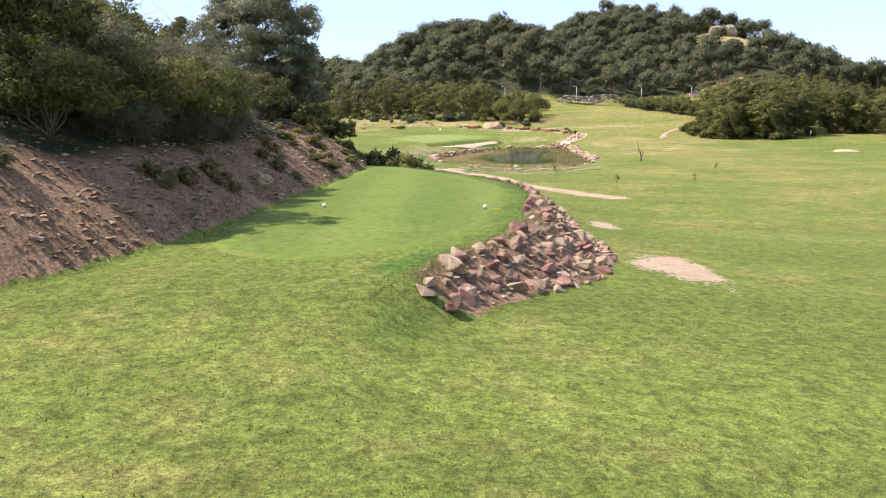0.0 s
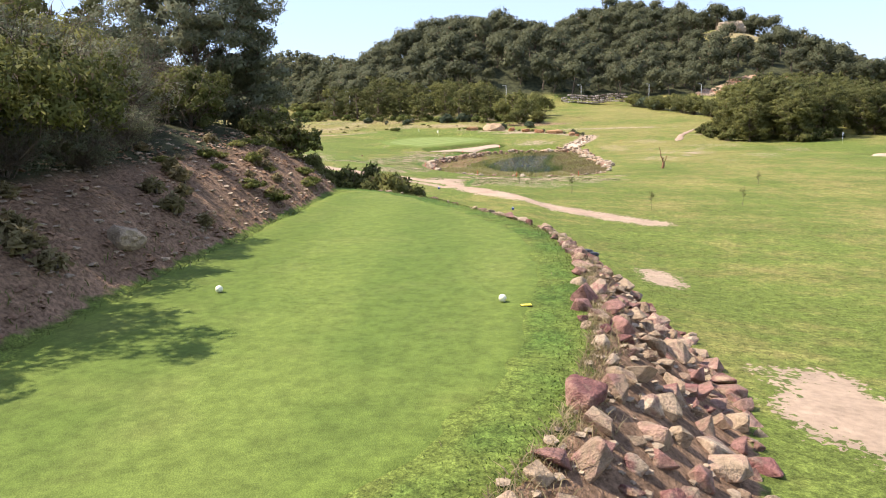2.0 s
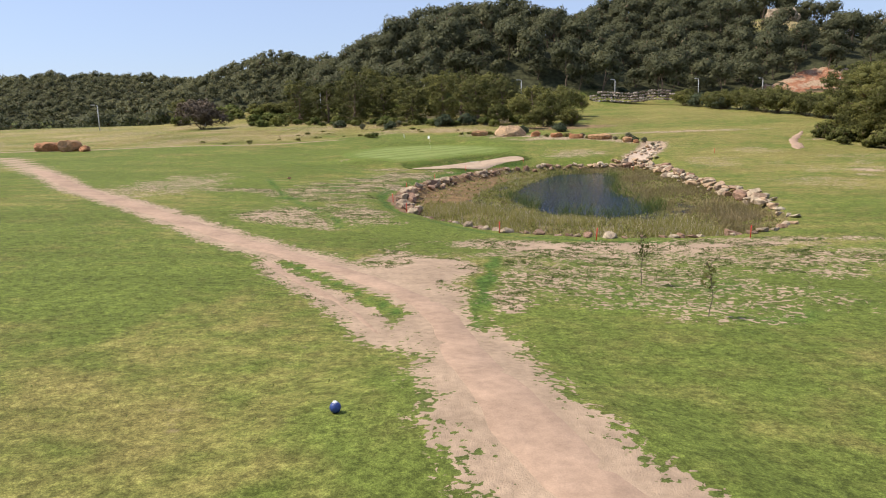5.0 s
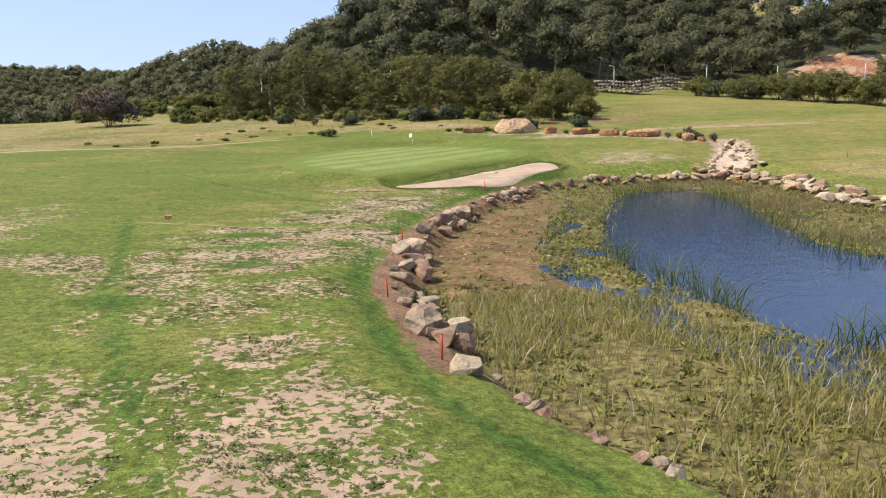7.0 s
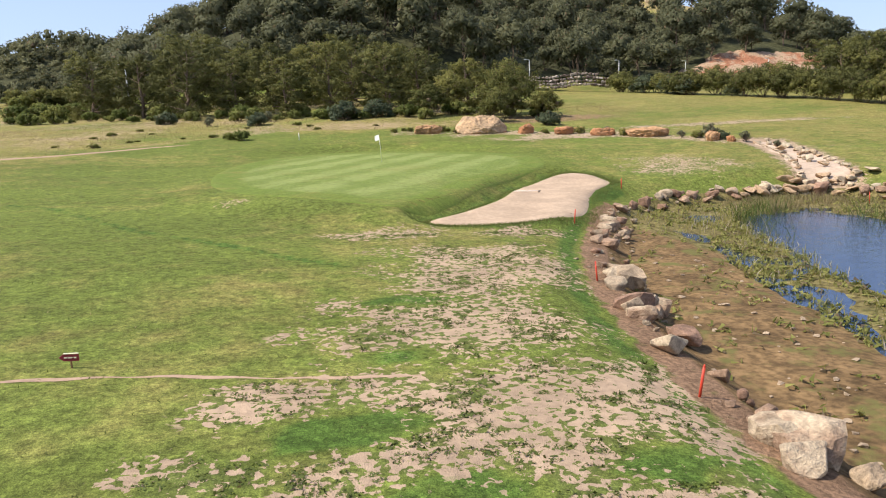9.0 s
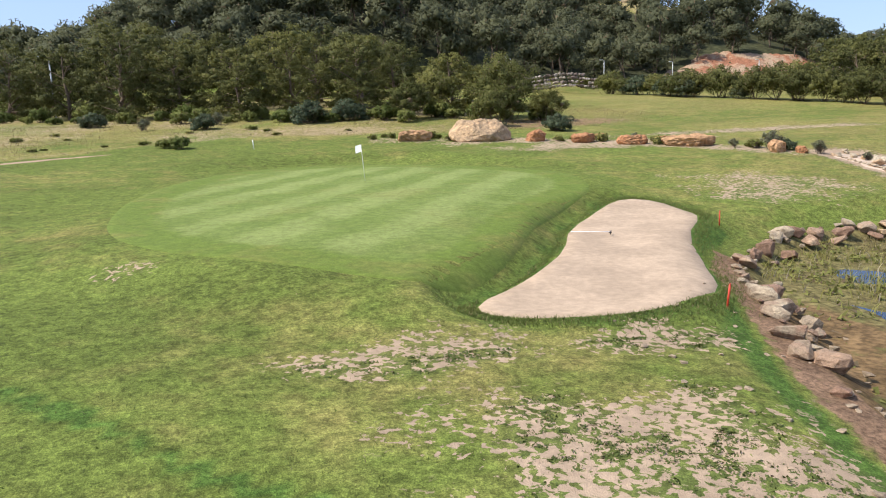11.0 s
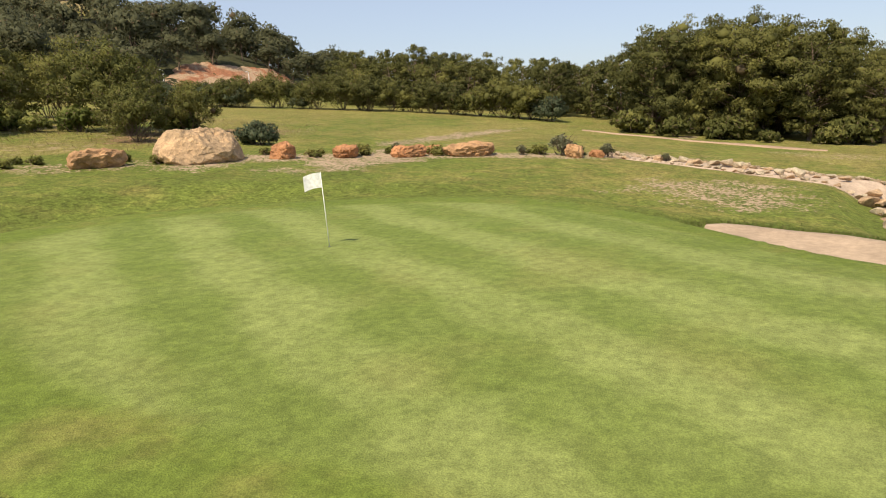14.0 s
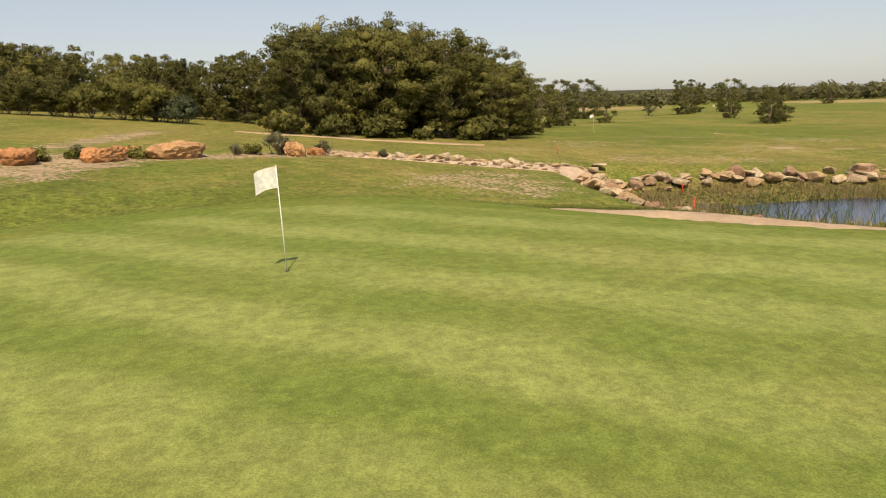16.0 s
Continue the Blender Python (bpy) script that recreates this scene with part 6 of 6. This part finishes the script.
def build_stakes():
    spots = [(-3.87, 59.0), (-1.25, 68.3), (2.35, 77.6), (10.39, 87.9), (-3.15, 42.3), (-4.45, 48.5), (2.45, 31.7), (7.1, 28.6), (14.8, 28.2), (23.4, 82.0), (35.0, 86.0)]
    rng = random.Random(2)
    post = tube_mesh("post", [(0, 0, -0.15), (0, 0, 0.62)], [0.028, 0.028], M_RED, 8)
    for x, y in spots:
        ob = thing("hazard_stake", "thin red hazard stake beside the pond", "stake", pose(x, y, height_at(x, y), rng.uniform(-5, 5), rng.uniform(-5, 5), 0), group="red stakes round the pond")
        part("post", post, ob)
        part("tip", tube_mesh("tip", [(0, 0, 0.61), (0, 0, 0.66)], [0.029, 0.012], M_RED, 8), ob)


def build_tee_things():
    def ball(name, r, material):
        bm = bmesh.new()
        bmesh.ops.create_uvsphere(bm, u_segments=20, v_segments=12, radius=r)
        return bm_mesh(bm, name, material, True)

    for x, y in ((-8.06, -44.65), (-1.66, -46.1)):
        ob = thing("tee_marker", "cream ball-shaped tee marker on the mown tee", "tee marker", pose(x, y, height_at(x, y) + 0.02), group="tee markers")
        part("ball", ball("ball", 0.085, M_CREAM), ob, m=pose(0, 0, 0.085))
        part("spike", tube_mesh("spike", [(0, 0, -0.08), (0, 0, 0.02)], [0.012, 0.012], M_METAL), ob)
    plate = thing("distance_plate", "yellow distance plate set in the tee", "plate", pose(-1.20, -46.43, height_at(-1.20, -46.43) + 0.03, 0, 0, 8))
    part("panel", box_mesh("panel", (0.22, 0.12, 0.03), M_YELLOW, 0.006), plate)
    # black backing added in place of the shadow round the plate, which has no rim
    part("rim", box_mesh("rim", (0.24, 0.15, 0.02), M_BLACK, 0.006, (0, 0, -0.012)), plate)
    for x, y in ((-2.7, 4.3), (2.35, -11.2), (-3.9, -10.4)):
        ob = thing("tee_marker", "dark blue ball-shaped tee marker on the lower tee", "tee marker", pose(x, y, height_at(x, y)), group="lower tee markers")
        part("ball", ball("ball", 0.10, M_BLUE_PAINT), ob, m=pose(0, 0, 0.10))
        part("cap", ball("cap", 0.05, M_WHITE), ob, m=pose(0, 0, 0.17))
    for x, y in ((3.45, -31.55), (3.35, -30.85)):
        ob = thing("litter_bin", "ribbed dark green plastic litter bin behind the tee", "bin", pose(x, y, height_at(x, y)), group="bins behind the tee")
        part("body", tube_mesh("body", [(0, 0, 0), (0, 0, 0.06), (0, 0, 0.72)], [0.20, 0.21, 0.26], M_BIN, 20), ob)
        for k in range(10):
            a = k * math.pi / 5
            part("rib", box_mesh("rib", (0.02, 0.02, 0.6), M_BLACK, 0.004), ob, m=pose(0.235 * math.cos(a), 0.235 * math.sin(a), 0.38, 0, 3, math.degrees(a)))
        part("rim", tube_mesh("rim", [(0, 0, 0.70), (0, 0, 0.77), (0, 0, 0.78)], [0.28, 0.28, 0.24], M_BLACK, 20), ob)
        part("lid", tube_mesh("lid", [(0, 0, 0.78), (0, 0, 0.81)], [0.24, 0.16], M_BLACK, 20), ob)
    sign = thing("tee_sign", "low pale board between two dark wooden posts", "sign", pose(2.5, -27.75, height_at(2.5, -27.75), 0, 0, -18))
    for s in (-0.42, 0.42):
        part("post", box_mesh("post", (0.10, 0.10, 1.2), M_WOOD, 0.01, (s, 0, 0.45)), sign)
    part("board", box_mesh("board", (0.74, 0.04, 0.55), M_CREAM, 0.008, (0, 0, 0.62)), sign, "pale weathered board")
    sign = thing("direction_sign", "low maroon arrow sign on a short post in the fairway", "sign", pose(-15.4, 62.5, height_at(-15.4, 62.5), 0, 0, -14) @ Matrix.Scale(0.72, 4))
    bm = bmesh.new()
    outline = [(-0.27, 0.30), (-0.14, 0.20), (0.26, 0.20), (0.26, 0.40), (-0.14, 0.40)]
    front = [bm.verts.new((x, -0.025, z)) for x, z in outline]
    back = [bm.verts.new((x, 0.025, z)) for x, z in outline]
    bm.faces.new(front)
    bm.faces.new(back[::-1])
    for k in range(5):
        bm.faces.new([front[k], back[k], back[(k + 1) % 5], front[(k + 1) % 5]])
    bmesh.ops.recalc_face_normals(bm, faces=bm.faces[:])
    bmesh.ops.bevel(bm, geom=bm.edges[:], offset=0.006, segments=1, affect="EDGES")
    part("board", bm_mesh(bm, "board", M_MAROON), sign, "maroon arrow-shaped board")
    part("top_edge", box_mesh("top_edge", (0.40, 0.056, 0.022), M_CREAM, 0.004, (0.06, 0, 0.406)), sign, "pale strip along the top edge")
    part("post", box_mesh("post", (0.04, 0.04, 0.34), M_WOOD, 0.005, (0.04, 0.0, 0.05)), sign)
    for k, w in enumerate((0.09, 0.12, 0.07)):
        part("lettering_bar", box_mesh("lettering_bar", (w, 0.006, 0.035), M_CREAM, 0.001, (-0.08 + 0.125 * k, -0.028, 0.30)), sign)
    ditch = thing("sand_line", "thin trench line of bare earth across the fairway", "trench", kind="structure")
    v = []
    xs = np.arange(-17.6, -8.9, 0.3)
    ys = 62.0 - 0.16 * (xs + 16.4) * (xs > -16.4) - 0.02 * (xs + 15) + 0.15 * np.sin(xs * 0.8)
    for s in (-0.06, 0.06):
        v.append(np.column_stack([xs, ys + s * (1 + 0.5 * np.sin(xs * 2.3)) + 0.03 * np.sin(xs * 5), height(xs, ys + s) + 0.005]))
    n = len(xs)
    f = np.array([(i, i + 1, n + i + 1, n + i) for i in range(n - 1)])
    part("earth_strip", mesh_of("earth_strip", np.concatenate(v), f, M_PATH, True), ditch)


def build_rake():
    x, y = 3.35, 88.1
    ob = thing("bunker_rake", "white-handled bunker rake lying on the sand", "rake", pose(x, y, height_at(x, y) + 0.05, 0, 0, -38))
    part("handle", tube_mesh("handle", [(0, 0, 0.02), (1.55, 0, 0.05)], [0.014, 0.014], M_WHITE), ob)
    part("head", box_mesh("head", (0.04, 0.52, 0.04), M_BLACK, 0.008, (1.57, 0, 0.05)), ob)
    for k in range(9):
        part("tine", tube_mesh("tine", [(1.57, -0.24 + 0.06 * k, 0.04), (1.6, -0.24 + 0.06 * k, -0.03)], [0.008, 0.004], M_BLACK, 5), ob)


def build_lamps():
    """Street lamps along the road at the foot of the hill."""
    spots = [(-58, 172, 12.0), (-30, 176, 14.2), (-4.0, 182, 15.4), (22, 189.8, 15.6), (50.1, 201.6, 15.6), (77.3, 210.9, 15.7), (98, 214.2, 15.4), (118, 208, 15.2), (-84, 172, 11.5)]
    for x, y, top in spots:
        base = height_at(x, y) - 0.3
        h = top - base
        ob = thing("street_lamp", "slim pale street lamp with a short arm", "street lamp", pose(x, y, base, 0, 0, 200), group="lamps along the road")
        part("pole", tube_mesh("pole", [(0, 0, 0), (0, 0, h * 0.5), (0, 0, h)], [0.13, 0.11, 0.08], M_METAL), ob)
        part("arm", tube_mesh("arm", [(0, 0, h - 0.05), (0.35, 0, h + 0.12), (0.9, 0, h + 0.15)], [0.07, 0.06, 0.06], M_METAL), ob)
        part("lamp_head", box_mesh("lamp_head", (0.75, 0.34, 0.18), M_METAL, 0.05, (1.1, 0, h + 0.13)), ob)


def build_saplings():
    for k, (x, y, h) in enumerate(((6.13, 17.0, 1.9), (6.8, 12.5, 1.7), (9.5, 5.0, 1.8), (13.6, -6.0, 1.6), (22, -3, 1.7), (30, 12, 1.8))):
        rng = np.random.default_rng(200 + k)
        ob = thing("sapling", "thin bare sapling planted in the rough", "sapling", pose(x, y, height_at(x, y) - 0.02), group="young trees")
        wood = [limb(rng, (0, 0, -0.1), (0.03, 0.02, h), 0.018, 0.006, 0.02, 5, 5)]
        for j in range(9):
            z = h * rng.uniform(0.3, 0.9)
            a = rng.uniform(0, 6.28)
            wood.append(limb(rng, (0.02, 0.01, z), (0.3 * math.cos(a), 0.3 * math.sin(a), z + 0.3), 0.007, 0.003, 0.1, 3, 3))
        v, f = join_arrays(wood)
        part("stem", mesh_of("stem", v, f, M_TWIG, True), ob)
        v, f, _ = leaf_bits(rng, [(0, 0, h * 0.7)], [(0.28, 0.28, 0.5)], 70, 0.07, 2.0, 0.1)
        part("leaves", mesh_of("leaves", v, f, M_SHRUB), ob)
    rng = np.random.default_rng(300)
    x, y = 27.5, 35.2
    ob = thing("dead_tree", "forked dead tree stump with bare broken limbs", "dead tree", pose(x, y, height_at(x, y) - 0.05))
    v, f = join_arrays([limb(rng, (0, 0, -0.2), (0.1, 0, 0.9), 0.22, 0.17, 0.05, 5, 8)])
    part("trunk", mesh_of("trunk", v, f, M_WOOD, True), ob)
    for tip, r in (((-0.55, 0.1, 2.9), 0.11), ((0.5, 0, 1.8), 0.10), ((0.15, 0.2, 1.5), 0.08)):
        v, f = limb(rng, (0.08, 0, 0.75), tip, r, 0.04, 0.08, 5, 7)
        part("limb", mesh_of("limb", v, f, M_WOOD, True), ob)
    for x, y, h in ((-6.8, 121.5, 0.75),):
        ob = thing("marker_post", "short pale marker post behind the green", "post", pose(x, y, height_at(x, y), 3, -4, 0), group="marker posts")
        part("post", tube_mesh("post", [(0, 0, -0.1), (0, 0, h)], [0.035, 0.03], M_WHITE, 8), ob)
    x, y = 27.0, 84.3
    ob = thing("drain_pipe", "round dark drain pipe mouth among the pond stones", "pipe", pose(x, y, -0.92, 0, 78, 190))
    part("pipe", tube_mesh("pipe", [(0, 0, -0.8), (0, 0, 0.35)], [0.24, 0.24], M_PIPE, 16), ob)


build_bank_plants()
build_middle_trees()
build_big_pines()
build_woods()
build_pond_plants()
build_boulders()
build_flags()
build_stakes()
build_tee_things()
build_rake()
build_lamps()
build_saplings()
build_clods()
build_pebbles()
build_grass()
build_cascade()
build_retaining_wall()
build_tee_bank()
build_pond_edging()
